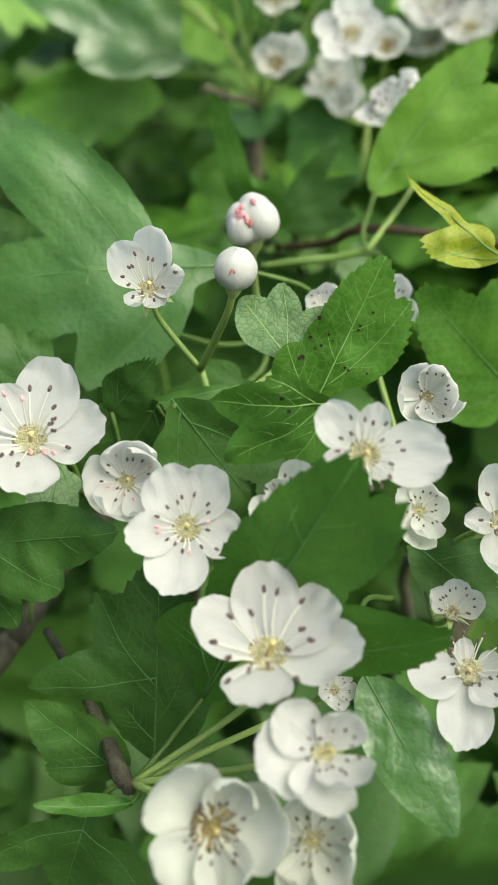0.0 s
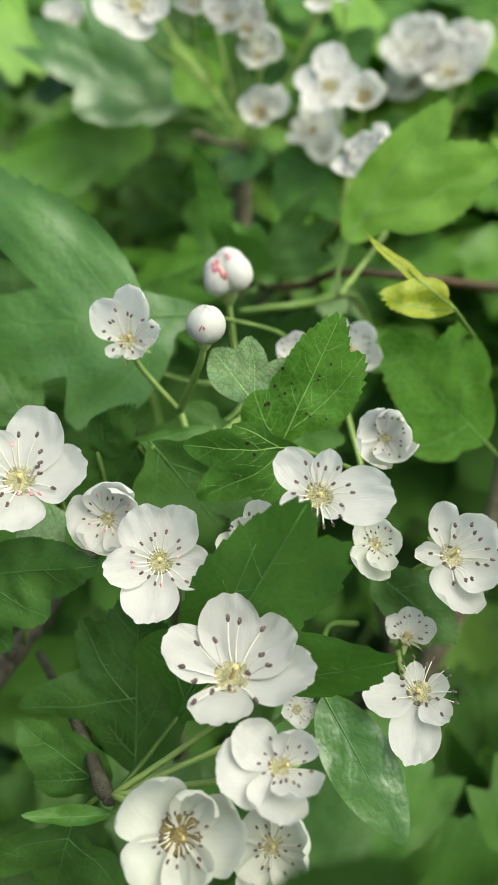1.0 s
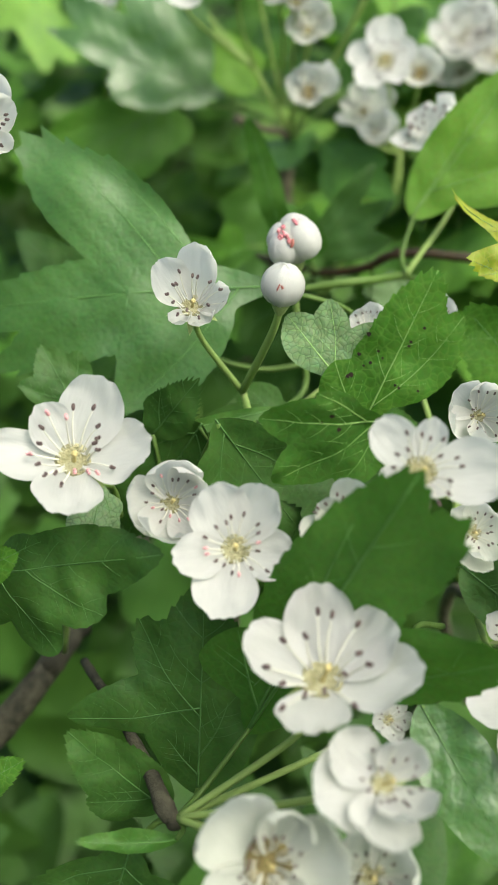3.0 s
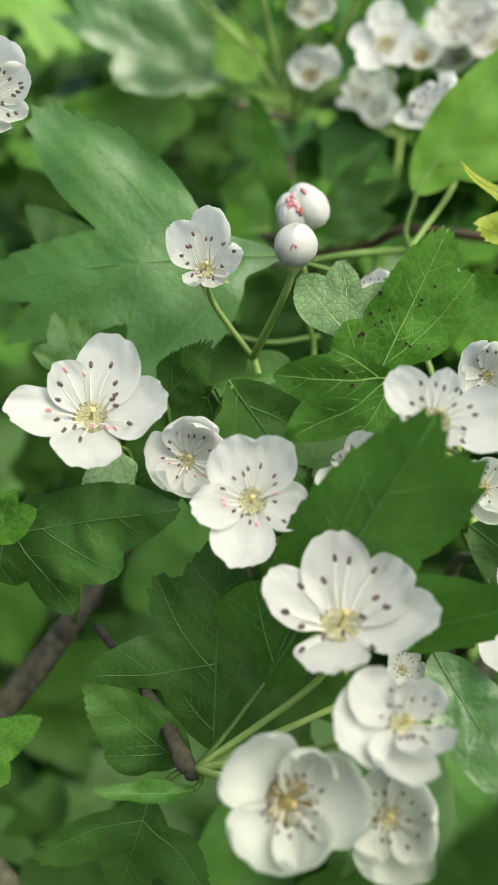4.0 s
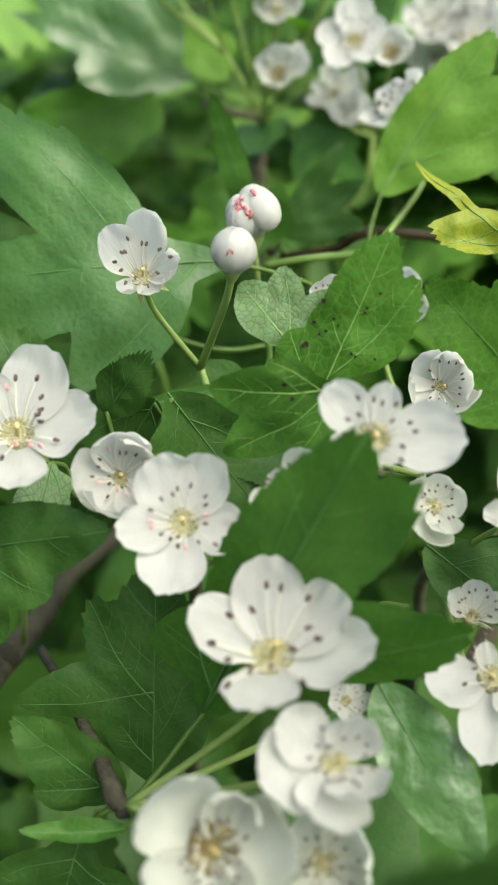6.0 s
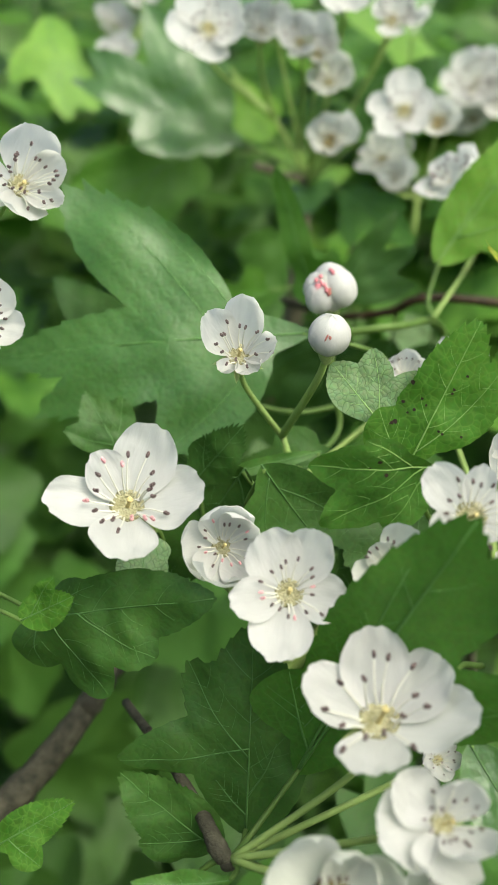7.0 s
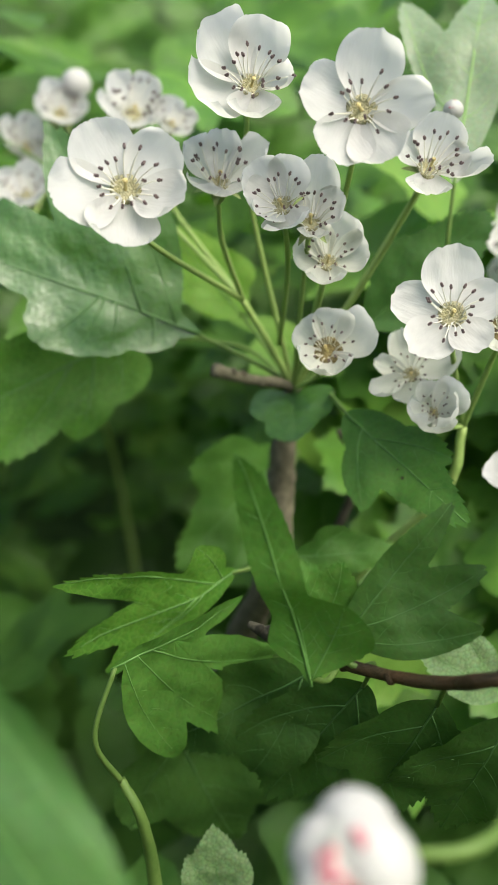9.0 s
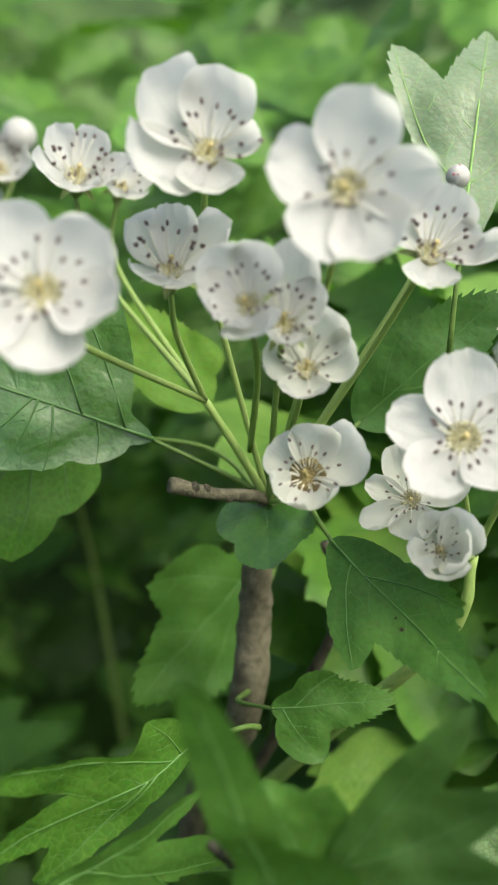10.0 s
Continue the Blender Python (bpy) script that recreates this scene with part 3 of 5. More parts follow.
def twig(label, points, radii, mat, knots=0, group="hawthorn twigs", name="twig", sides=12):
    """A twig through points of the shrub's frame; radii in cm; knots: buds and scars along it."""
    pts = [spot(*p) for p in points]
    line = glide(pts, 9)
    n = len(line) - 1
    rad = [CM * float(np.interp(i / n, np.linspace(0, 1, len(radii)), radii)) for i in range(n + 1)]
    seed = int(abs(points[0][0] * 97 + points[-1][2] * 31) * 10)
    rng = random.Random(seed)
    rad = [r * (1 + 0.12 * noise.noise((i * 0.5, seed, 0))) for i, r in enumerate(rad)]
    origin = line[0].copy()
    v, f = tube_data([p - origin for p in line], rad, sides, True, 0.06, seed)
    ob = tagged(new(name), label, "twig", group)
    ob.matrix_basis = Matrix.Translation(origin)
    part("stem", mesh_from("stem", v, f, mat), ob)
    for k in range(knots):
        i = rng.randrange(1, n)
        bm = bmesh.new()
        bmesh.ops.create_icosphere(bm, subdivisions=2, radius=1.0)
        for q in bm.verts:
            q.co *= 1 + 0.25 * noise.noise(q.co * 1.7 + Vector((k, seed, 0)))
        me = bpy.data.meshes.new("knot")
        bm.to_mesh(me)
        bm.free()
        me.polygons.foreach_set("use_smooth", [True] * len(me.polygons))
        me.materials.append(mat)
        side = Vector((rng.uniform(-1, 1), rng.uniform(-1, 0.2), rng.uniform(-1, 1))).normalized()
        r = rad[i]
        part("knot", me, ob, "", Matrix.Translation(line[i] - origin + side * r * 0.7) @ side.to_track_quat("Z", "Y").to_matrix().to_4x4() @ Matrix.Diagonal((r * 0.8, r * 0.8, r * 0.75, 1)))
    return ob



# ---- ground and the shrub's depth ----
def ground_sheet():
    verts, faces = [], []
    n = 60
    edge = [(-1 if k < 0 else 1) * (abs(k) / (n / 2)) ** 4 * 400 for k in range(-n // 2, n // 2 + 1)]
    for y in edge:
        for x in edge:
            near = max(0, 1 - max(abs(x), abs(y)) / 30)
            verts.append((x, y, 0.03 * near * noise.noise((x * 1.3, y * 1.3, 2.0)) - 0.02))
    for j in range(n):
        for i in range(n):
            a = j * (n + 1) + i
            faces.append((a, a + 1, a + n + 2, a + n + 1))
    ob = new("ground", mesh_from("ground", verts, faces, GRASS))
    return tagged(ob, "rough green grass under the hawthorn shrub", "ground", "", "structure")


ground_sheet()

FAR_FORMS = [
    [(0.0, 1.0, 0.0, 0.2), (0.1, 0.66, 0.4, 0.15), (0.1, 0.66, -0.4, 0.15), (0.3, 0.86, 0.22, 0.12), (0.3, 0.86, -0.22, 0.12)],
    [(0.0, 1.0, 0.0, 0.24), (0.15, 0.72, 0.36, 0.17), (0.12, 0.62, -0.42, 0.16)],
    [(0.0, 1.0, 0.0, 0.28), (0.2, 0.85, 0.25, 0.15), (0.2, 0.8, -0.28, 0.15)],
]


def leaf_mass(name, label, places, mat, spokes=44, rings=4, seed=5):
    """Many leaves, each its own bent blade, in one mesh: places as (place, size, normal, turn)."""
    forms = []
    for k in range(9):
        form = Blade(FAR_FORMS[k % 3], 0.12, 0.14, 0.09, seed + k * 13)
        v, f = form.data(1.0, spokes, rings, 0.13)
        forms.append((np.array(v), np.array(f)))
    allv, allf, count = [], [], 0
    for i, (p, size, normal, turn) in enumerate(places):
        v, f = forms[i % 9]
        q = normal.to_track_quat("Z", "X").to_matrix() @ Matrix.Rotation(turn, 3, "Z")
        allv.append((v * size) @ np.array(q.transposed()) + np.array(p))
        allf.append(f + count)
        count += len(v)
    v, f = np.concatenate(allv), np.concatenate(allf)
    me = bpy.data.meshes.new(name)
    me.from_pydata(v.tolist(), [], f.tolist())
    me.polygons.foreach_set("use_smooth", [True] * len(me.polygons))
    me.materials.append(mat)
    return tagged(new(name, me), label, "foliage", "", "stuff")


def scatter(count, xs, ys, zs, size, seed, up=0.55):
    """Places for leaves, with an open gap in the shrub's heart and none where the flowers stand."""
    rng = random.Random(seed)
    out = []
    while len(out) < count:
        p = Vector((rng.uniform(*xs), rng.uniform(*ys), rng.uniform(*zs)))
        if noise.noise(p * 0.13 + Vector((seed, 0, 0))) < -0.12:
            continue
        gap = Vector(((p.x + 3.6) / 4.4, max(0, abs(p.y - 34) - 8) / 6, (p.z - 5.4) / 3.6))
        if gap.length < 1 or (p.y < 23 and p.z > -16 and abs(p.x) < 0.33 * (p.y + 2) + 3.6 and not (p.y > 12 and p.z < -0.34 * p.y)):
            continue
        d = way(rng.uniform(-0.6, 0.6), -0.8 + rng.uniform(-0.4, 0.5), up + rng.uniform(-0.4, 0.5))
        out.append((spot(*p), CM * rng.uniform(*size), d, rng.uniform(-math.pi, math.pi)))
    return out


leaf_mass("foliage_behind", "dense mixed green hawthorn leaves behind the flowers", scatter(280, (-14, 14), (25, 38), (4, 18), (2.0, 3.6), 3), LEAF_FAR)
# Low leaves get a darker green that paints the shade behind the flowers.
leaf_mass("foliage_shade_low", "hawthorn leaves low behind the flowers, coloured darker for shade", scatter(230, (-14, 14), (24, 36), (-14, 4), (3.0, 5.2), 77, 0.2), LEAF_MID_SHADED)
leaf_mass("foliage_upper", "bright young hawthorn leaves on the upper shoots", scatter(150, (-16, 16), (30, 44), (8, 22), (2.2, 3.8), 51, 0.5), LEAF_FAR)
# The lighter leaf green paints sunlight onto the leaves behind the rear clusters.
leaf_mass("foliage_sunlit", "hawthorn leaves behind the rear clusters, coloured lighter as if sunlit", scatter(110, (0.5, 12), (24, 31), (3.5, 12.5), (2.6, 4.4), 91, 0.7), LEAF_FRESH)
leaf_mass("foliage_side", "light green hawthorn leaves behind the red-brown twig", scatter(46, (2.8, 9), (20, 24), (2.6, 8.5), (2.2, 3.6), 64, 0.6), LEAF_FAR)
leaf_mass("foliage_high", "blurred hawthorn leaves high behind the rear cluster", scatter(330, (-34, 34), (40, 68), (16, 50), (3.6, 6.4), 29, 0.3), LEAF_FAR, 36, 3)
leaf_mass("foliage_deep", "shaded hawthorn leaves deeper in the shrub", scatter(650, (-30, 30), (36, 70), (-30, 30), (3.5, 6.0), 8), LEAF_FAR, 32, 3)
# A darker green stands in for shade low in the shrub.
leaf_mass("foliage_below", "hawthorn leaves lower in the shrub", scatter(420, (-14, 14), (15, 24), (-18, -4.5), (2.6, 4.2), 21, 0.0), LEAF_MID_SHADED)
# Leaves added, mostly outside the view, to block side light to the low parts.
leaf_mass("foliage_added_beside", "hawthorn leaves added beside the view to shade the lower parts", scatter(700, (-34, 34), (-2, 34), (-24, 5), (3.0, 4.6), 33, 0.3), LEAF_DARK_SHADED, 32, 3)



def hedge_body(name, label, cx, cy, rx, ry, height, seed):
    """The shaded heart of a tall hedge: a rough closed bank from the ground up."""
    verts, faces = [], []
    n, rings = 72, 26
    for j in range(rings + 1):
        t = j / rings
        swell = math.cos(max(0, t - 0.55) / 0.45 * math.pi / 2) ** 0.6 if t > 0.55 else 1 - 0.12 * (0.55 - t)
        for i in range(n):
            a = 2 * math.pi * i / n
            c, s = math.cos(a), math.sin(a)
            k = 1 / (abs(c) ** 4 + abs(s) ** 4) ** 0.25
            r = swell * k + 0.0
            x, y, z = rx * r * c, ry * r * s, height * t - 0.04
            push = 0.09 * noise.noise((x * 2.5 + seed, y * 2.5, z * 2.5)) + 0.04 * noise.noise((x * 9, y * 9 + seed, z * 9))
            verts.append((cx + x + push * c, cy + y + push * s, z))
    for j in range(rings):
        for i in range(n):
            k = (i + 1) % n
            faces.append((j * n + i, j * n + k, (j + 1) * n + k, (j + 1) * n + i))
    faces.append(tuple(rings * n + i for i in range(n)))
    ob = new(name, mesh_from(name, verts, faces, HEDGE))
    return tagged(ob, label, "hedge", "", "structure"), verts


def leaf_coat(verts, count, seed, size=(0.05, 0.09)):
    """Leaf places all over a hedge body."""
    rng = random.Random(seed)
    mid = sum((Vector(v) for v in verts), Vector()) / len(verts)
    out = []
    for _ in range(count):
        p = Vector(verts[rng.randrange(len(verts))]) + Vector((rng.uniform(-0.07, 0.07), rng.uniform(-0.05, 0.05), rng.uniform(-0.06, 0.06)))
        d = ((p - mid) * Vector((1, 1, 0.3))).normalized() + Vector((rng.uniform(-0.5, 0.5), rng.uniform(-0.5, 0.5), rng.uniform(0.0, 0.9)))
        out.append((p + d.normalized() * 0.03, rng.uniform(*size), d.normalized(), rng.uniform(-math.pi, math.pi)))
    return out


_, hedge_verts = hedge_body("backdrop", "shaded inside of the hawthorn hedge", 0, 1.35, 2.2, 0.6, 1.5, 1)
leaf_mass("hedge_foliage", "hawthorn leaves covering the hedge", leaf_coat(hedge_verts, 2800, 4), LEAF_FAR, 20, 2)


def low_growth():
    """The shrub's own leaves from the ground up to the flowering shoots."""
    rng = random.Random(12)
    out = []
    while len(out) < 900:
        p = Vector((rng.uniform(-0.75, 0.75), rng.uniform(0.12, 0.8), rng.uniform(0.0, 0.98)))
        if p.z > 0.82 and abs(p.x) < 0.16 and p.y < 0.2:
            continue
        d = Vector((rng.uniform(-0.6, 0.6), -0.6 + rng.uniform(-0.4, 0.4), 0.15 + rng.uniform(-0.3, 0.5))).normalized()
        out.append((p, rng.uniform(0.035, 0.055), d, rng.uniform(-math.pi, math.pi)))
    return out


# The dark green here also paints the shade of the shrub's interior.
leaf_mass("lower_foliage", "hawthorn leaves from the ground up to the flowers", low_growth(), LEAF_DARK_SHADED, 28, 3)


# ---- the shrub ----
flower("large wide-open white hawthorn flower with dark anthers", (0.179, 8.9, -1.974), 0.840, (-0.04, -0.8, 0.6), 95, (-1.213, 9.95, -3.561), cup='flat', stamens=14, reach=0.55, spread=40, petals=[(-0.044, 0.072, 0.904, 0.82), (-0.735, -0.086, 0.441, 0.75), (0.689, -0.014, 0.542, 0.85), (0.887, -0.386, 0.117, 0.8), (-0.179, -0.663, -0.376, 1)])
flower("cup-shaped white hawthorn flower beside the largest flower", (0.663, 8.45, -2.758), 0.504, (0.3, -0.87, 0.39), 118, (-1.213, 9.95, -3.561), cup='cupped', reach=0.6, petals=[(-0.48, -0.046, 0.437, 0.9), (-0.715, -0.289, -0.025, 1.08), (-0.084, -0.508, -0.457, 1.08), (0.319, -0.521, -0.192, 1.08), (0.281, -0.112, 0.468, 1.08)])
flower("cream hawthorn flower with a brown heart", (-0.322, 8.4, -3.393), 0.571, (0.08, -0.97, 0.22), 80, (-1.213, 9.95, -3.561), cup='deep', heart='brown', tone='cream', stamens=18, reach=0.5, petals=[(-0.531, -0.119, 0.646, 1.12), (0.325, -0.147, 0.684, 0.85), (0.833, -0.274, 0.108, 1.12), (0.278, -0.537, -0.593, 0.85), (-0.444, -0.461, -0.546, 1.12)])
flower("cup-shaped cream hawthorn flower with dark anthers", (0.583, 8.75, -3.652), 0.520, (0.01, -0.93, 0.38), 60, (-1.213, 9.95, -3.561), cup='deep', tone='cream', stamens=14, reach=0.55, petals=[(-0.258, -0.04, 0.569, 1.12), (0.477, -0.227, 0.418, 1.12), (0.451, -0.52, -0.251, 0.8), (-0.062, -0.532, -0.647, 1.12), (-0.506, -0.33, -0.202, 1.12)])
flower("half-hidden white hawthorn flower behind open ones", (0.886, 9.9, -2.571), 0.26, (0.2, -0.88, 0.43), 60, (-1.213, 9.95, -3.561), opened=70)
flower("white hawthorn flower with pink and dark anthers", (-0.618, 9.45, -0.846), 0.610, (0.04, -0.98, 0.17), 50, (-0.75, 12.6, -1.5), cup='flat', anthers='mixed', reach=0.5, petals=[(-0.274, -0.178, 0.649, 0.95), (0.342, -0.156, 0.65, 0.8), (0.588, -0.111, -0.095, 0.95), (-0.166, -0.309, -0.651, 0.95), (-0.613, -0.293, -0.084, 0.75)])
flower("small cupped white hawthorn flower with pinkish heart", (-1.293, 10.1, -0.412), 0.497, (0.16, -0.98, 0.13), 75, (-0.75, 12.6, -1.5), cup='deep', anthers='mixed', reach=0.55, petals=[(0.041, -0.321, 0.618, 1.12), (0.464, -0.348, 0.347, 1.12), (-0.558, -0.415, -0.096, 1.12), (-0.089, -0.496, -0.554, 1.12), (0.445, -0.374, -0.323, 1.12)])
flower("wide-open white hawthorn flower with mixed pink and dark anthers", (-2.279, 9.95, 0.028), 0.779, (0.15, -0.94, 0.31), 72, (-3.2, 13.9, -2.6), cup='flat', anthers='mixed', stamens=19, reach=0.55, petals=[(0.335, -0.045, 0.872, 0.8), (-0.345, -0.181, 0.567, 0.85), (-0.848, -0.325, 0.078, 0.7), (-0.013, -0.524, -0.581, 1.05), (0.852, -0.201, 0.148, 0.95)])
flower("half-hidden pale hawthorn flower behind a leaf", (0.415, 9.45, -0.65), 0.532, (-0.36, -0.87, 0.33), 70, (-0.75, 12.6, -1.5), cup='cupped', tone='cream', reach=0.5, petals=[(0.18, -0.034, 0.499, 1.08), (-0.246, -0.089, 0.31, 1.08), (-0.459, -0.109, -0.112, 1.08), (-0.031, -0.024, -0.362, 1.08), (0.393, -0.013, 0.06, 1.08)])
flower("half-open white hawthorn flower on a green stalk", (-1.12, 10.6, 1.72), 0.589, (0.04, -0.96, 0.28), 85, (-0.61, 12, 0.92), cup='cupped', stamens=14, reach=0.62, spread=30, petals=[(-0.42, -0.36, 0.44, 0.8), (0.15, -0.25, 0.72, 0.78), (0.5, -0.36, 0.06, 0.72), (0.22, -0.36, -0.31, 0.75), (-0.24, -0.3, -0.3, 0.6)])
bud("round white hawthorn bud with a red-brown mark", (-0.14, 10, 1.824), 0.222, (0.1, -0.6, 0.8), 20, (-0.61, 12, 0.92), marks=3)
bud("opening white bud showing pink anthers", (0.044, 12.25, 2.848), 0.312, (0.0, -0.6, 0.8), -30, (0.139, 13.2, 1.666), pink=20, marks=2, opened=7)
bud("small closed pinkish bud among leaves", (-1.627, 13.7, 0.661), 0.136, (0.2, -0.2, 0.9), 0, (-0.75, 12.6, -1.5))
flower("white hawthorn flower behind a dark leaf", (1.089, 9, -0.112), 0.641, (-0.02, -0.99, 0.16), 75, (2, 12, -0.4), cup='flat', stamens=18, reach=0.5, petals=[(-0.423, -0.077, 0.482, 0.75), (0.137, -0.064, 0.497, 0.75), (0.799, -0.15, 0.001, 0.85), (0.222, -0.164, -0.212, 0.9), (-0.414, -0.087, -0.185, 0.9)])
flower("half-open white hawthorn flower with dark stamens", (2.024, 10.8, 0.525), 0.423, (0.1, -0.99, 0.05), 60, (2, 12, -0.4), cup='deep', stamens=14, petals=[(-0.4, -0.255, 0.346, 1.12), (0.067, -0.271, 0.488, 0.8), (0.388, -0.39, 0.077, 1.12), (0.175, -0.442, -0.45, 1.12), (-0.422, -0.372, -0.375, 1.12)])
flower("partly hidden cream hawthorn flower behind leaf", (1.821, 10.2, -0.732), 0.375, (0.12, -0.96, 0.25), 20, (2, 12, -0.4), cup='cupped', tone='cream', reach=0.5, petals=[(0.344, -0.155, 0.085, 1.08), (0.08, -0.406, -0.366, 0.8), (-0.229, -0.389, -0.429, 1.08), (-0.302, -0.128, 0.242, 1.08), (0.077, -0.054, 0.363, 1.08)])
flower("white hawthorn flower with a rolled petal", (2.713, 10.2, -0.868), 0.659, (0.3, -0.93, 0.22), 100, (2.2, 12.2, -1.6), cup='cupped', petals=[(-0.244, -0.059, 0.705, 0.7), (0.491, -0.159, 0.471, 1.08), (0.559, -0.29, -0.304, 1.08), (-0.085, -0.424, -0.722, 1.08), (-0.628, -0.379, 0.051, 0.5)])
flower("white hawthorn flower with a drooping petal", (2.261, 9.75, -2.348), 0.607, (-0.01, -0.87, 0.49), 60, (2.2, 12.2, -1.6), cup='flat', petals=[(-0.692, -0.117, -0.014, 0.85), (0.315, -0.126, 0.161, 0.95), (-0.188, -0.375, -0.724, 0.75), (0.231, -0.359, -0.257, 0.95), (-0.091, 0.045, 0.351, 0.8)])
flower("small hawthorn flower with few petals remaining", (2.193, 10.3, -1.839), 0.388, (0.09, -0.81, 0.57), 80, (2.2, 12.2, -1.6), opened=60, grow=(1, 1, 0, 0, 1))
flower("white hawthorn flower behind leaves", (0.95, 12, 1.64), 0.399, (0.03, -0.95, 0.31), 80, (-0.6, 12.4, 0.2), opened=50)
flower("white hawthorn flower hidden behind a spotted leaf", (1.726, 12.6, 1.786), 0.550, (0.15, -0.99, 0.06), 50, (2, 12, -0.4), opened=70)
flower("crumpled white hawthorn flower with many dark anthers", (-3.713, 11, 3.85), 0.627, (0.57, -0.82, 0.05), 75, (-5.6, 13, 0.2), cup='cupped', stamens=22, reach=0.6, petals=[(0.26, -0.255, 0.718, 1.08), (0.636, -0.083, 0.278, 0.8), (0.6, -0.081, -0.396, 0.6), (0.127, -0.282, -0.587, 1.08), (-0.46, -0.447, -0.107, 1.08)])
flower("white hawthorn flower among the outer leaves", (-4.193, 10.8, 2.165), 0.616, (0.54, -0.83, 0.11), 60, (-5.6, 13, 0.2), opened=70)
flower("large white hawthorn flower in the rear cluster", (-1.733, 16, 8.381), 0.666, (0.17, -0.98, -0.03), 95, (-0.52, 19.5, 8.28), cup='cupped', stamens=17, reach=0.5, petals=[(-0.436, -0.144, 0.644, 1.08), (0.529, -0.042, 0.533, 1.08), (-0.762, -0.31, -0.297, 1.08), (-0.049, -0.215, -0.86, 1.08), (0.688, -0.153, -0.239, 1.08)])
flower("white hawthorn flower behind the rear cluster", (-2.214, 20.6, 11.593), 0.736, (0.2, -0.92, 0.33), 60, (-0.52, 19.5, 8.28), opened=65)
flower("white hawthorn flower beside a larger one", (-1.658, 20.8, 11.507), 0.508, (0.39, -0.86, 0.32), 20, (-0.52, 19.5, 8.28), opened=60)
flower("white hawthorn flower seen from the side", (-0.807, 17.6, 9.149), 0.599, (0.06, -0.88, 0.47), 10, (-0.52, 19.5, 8.28), cup='cupped', reach=0.7, petals=[(-0.46, -0.131, 0.509, 1.08), (0.09, -0.087, 0.708, 0.8), (0.664, -0.085, 0.462, 0.8), (-0.307, -0.405, -0.281, 1.08), (0.28, -0.371, -0.328, 1.08)])
flower("white hawthorn flower with petals folded up", (-0.086, 16.8, 8.527), 0.553, (-0.14, -0.97, 0.19), 70, (0, 20.1, 7.8), cup='cupped', reach=0.5, petals=[(-0.378, -0.096, 0.504, 1.08), (0.163, -0.148, 0.567, 1.08), (-0.32, -0.309, -0.282, 1.08), (0.084, -0.375, -0.522, 1.08), (-0.482, -0.131, 0.157, 1.08)])
flower("white hawthorn flower with two raised petals", (0.249, 17.1, 8.447), 0.549, (0.02, -0.96, 0.26), 60, (0.23, 20.56, 7.22), cup='cupped', reach=0.5, petals=[(0.158, -0.216, 0.759, 0.75), (0.407, -0.161, 0.287, 1.08), (0.01, -0.314, -0.348, 1.08), (-0.258, -0.174, 0.261, 1.08)])
flower("cup-shaped cream hawthorn flower on upright stalk", (0.482, 17.6, 8.152), 0.484, (0.0, -0.99, 0.17), 80, (0.23, 20.56, 7.22), cup='deep', tone='cream', petals=[(-0.503, -0.007, 0.109, 1.12), (-0.202, 0.01, 0.467, 1.12), (0.275, -0.089, 0.619, 1.12), (0.601, -0.075, 0.122, 1.12), (-0.069, -0.294, -0.489, 1.12)])
flower("small cup-shaped cream hawthorn flower by the twig node", (0.509, 18.1, 7.194), 0.499, (-0.05, -0.99, 0.13), 100, (0.23, 20.56, 7.22), cup='deep', tone='cream', heart='brown', petals=[(-0.457, 0.023, 0.355, 1.12), (0.12, -0.058, 0.631, 1.12), (0.716, -0.027, 0.284, 1.12), (0.116, -0.359, -0.498, 1.12), (-0.383, -0.342, -0.377, 1.12)])
flower("white hawthorn flower held above its cluster", (-0.421, 16.85, 9.992), 0.631, (0.14, -0.99, 0.05), 80, (0.23, 20.56, 7.22), cup='deep', stamens=18, reach=0.65, petals=[(-0.645, -0.209, 0.675, 1.12), (0.152, -0.198, 0.794, 1.12), (0.64, -0.094, 0.041, 0.6), (0.035, -0.231, -0.696, 1.12), (-0.801, -0.322, -0.434, 1.12)])
flower("large white hawthorn flower with broad petals", (0.685, 15.8, 9.137), 0.645, (-0.09, -0.99, -0.15), 110, (0.23, 20.56, 7.22), cup='cupped', stamens=13, reach=0.45, petals=[(0.14, -0.262, 0.766, 1.08), (-0.668, -0.065, 0.269, 1.08), (-0.348, -0.023, -0.669, 1.08), (0.324, -0.157, -0.725, 1.08), (0.773, -0.218, -0.058, 0.9)])
flower("white hawthorn flower leaning outward on a thick stalk", (1.672, 17.3, 9.184), 0.611, (0.13, -0.97, 0.21), 60, (0.23, 20.56, 7.22), cup='cupped', stamens=19, reach=0.6, petals=[(0.217, -0.19, 0.629, 1.08), (-0.353, -0.004, 0.398, 1.08), (0.522, -0.135, 0.107, 1.08), (0.765, -0.338, -0.141, 0.5), (-0.105, -0.323, -0.561, 1.08)])
flower("open white hawthorn flower with yellow stigma", (1.847, 17.2, 7.384), 0.675, (-0.18, -0.98, 0.01), 85, (2.421, 19.3, 6.448), cup='flat', stamens=17, reach=0.45, petals=[(0.014, -0.084, 0.819, 0.95), (-0.669, 0.133, 0.261, 0.8), (-0.488, -0.116, -0.511, 0.95), (0.308, -0.236, -0.493, 0.95), (0.56, -0.147, 0.249, 0.95)])
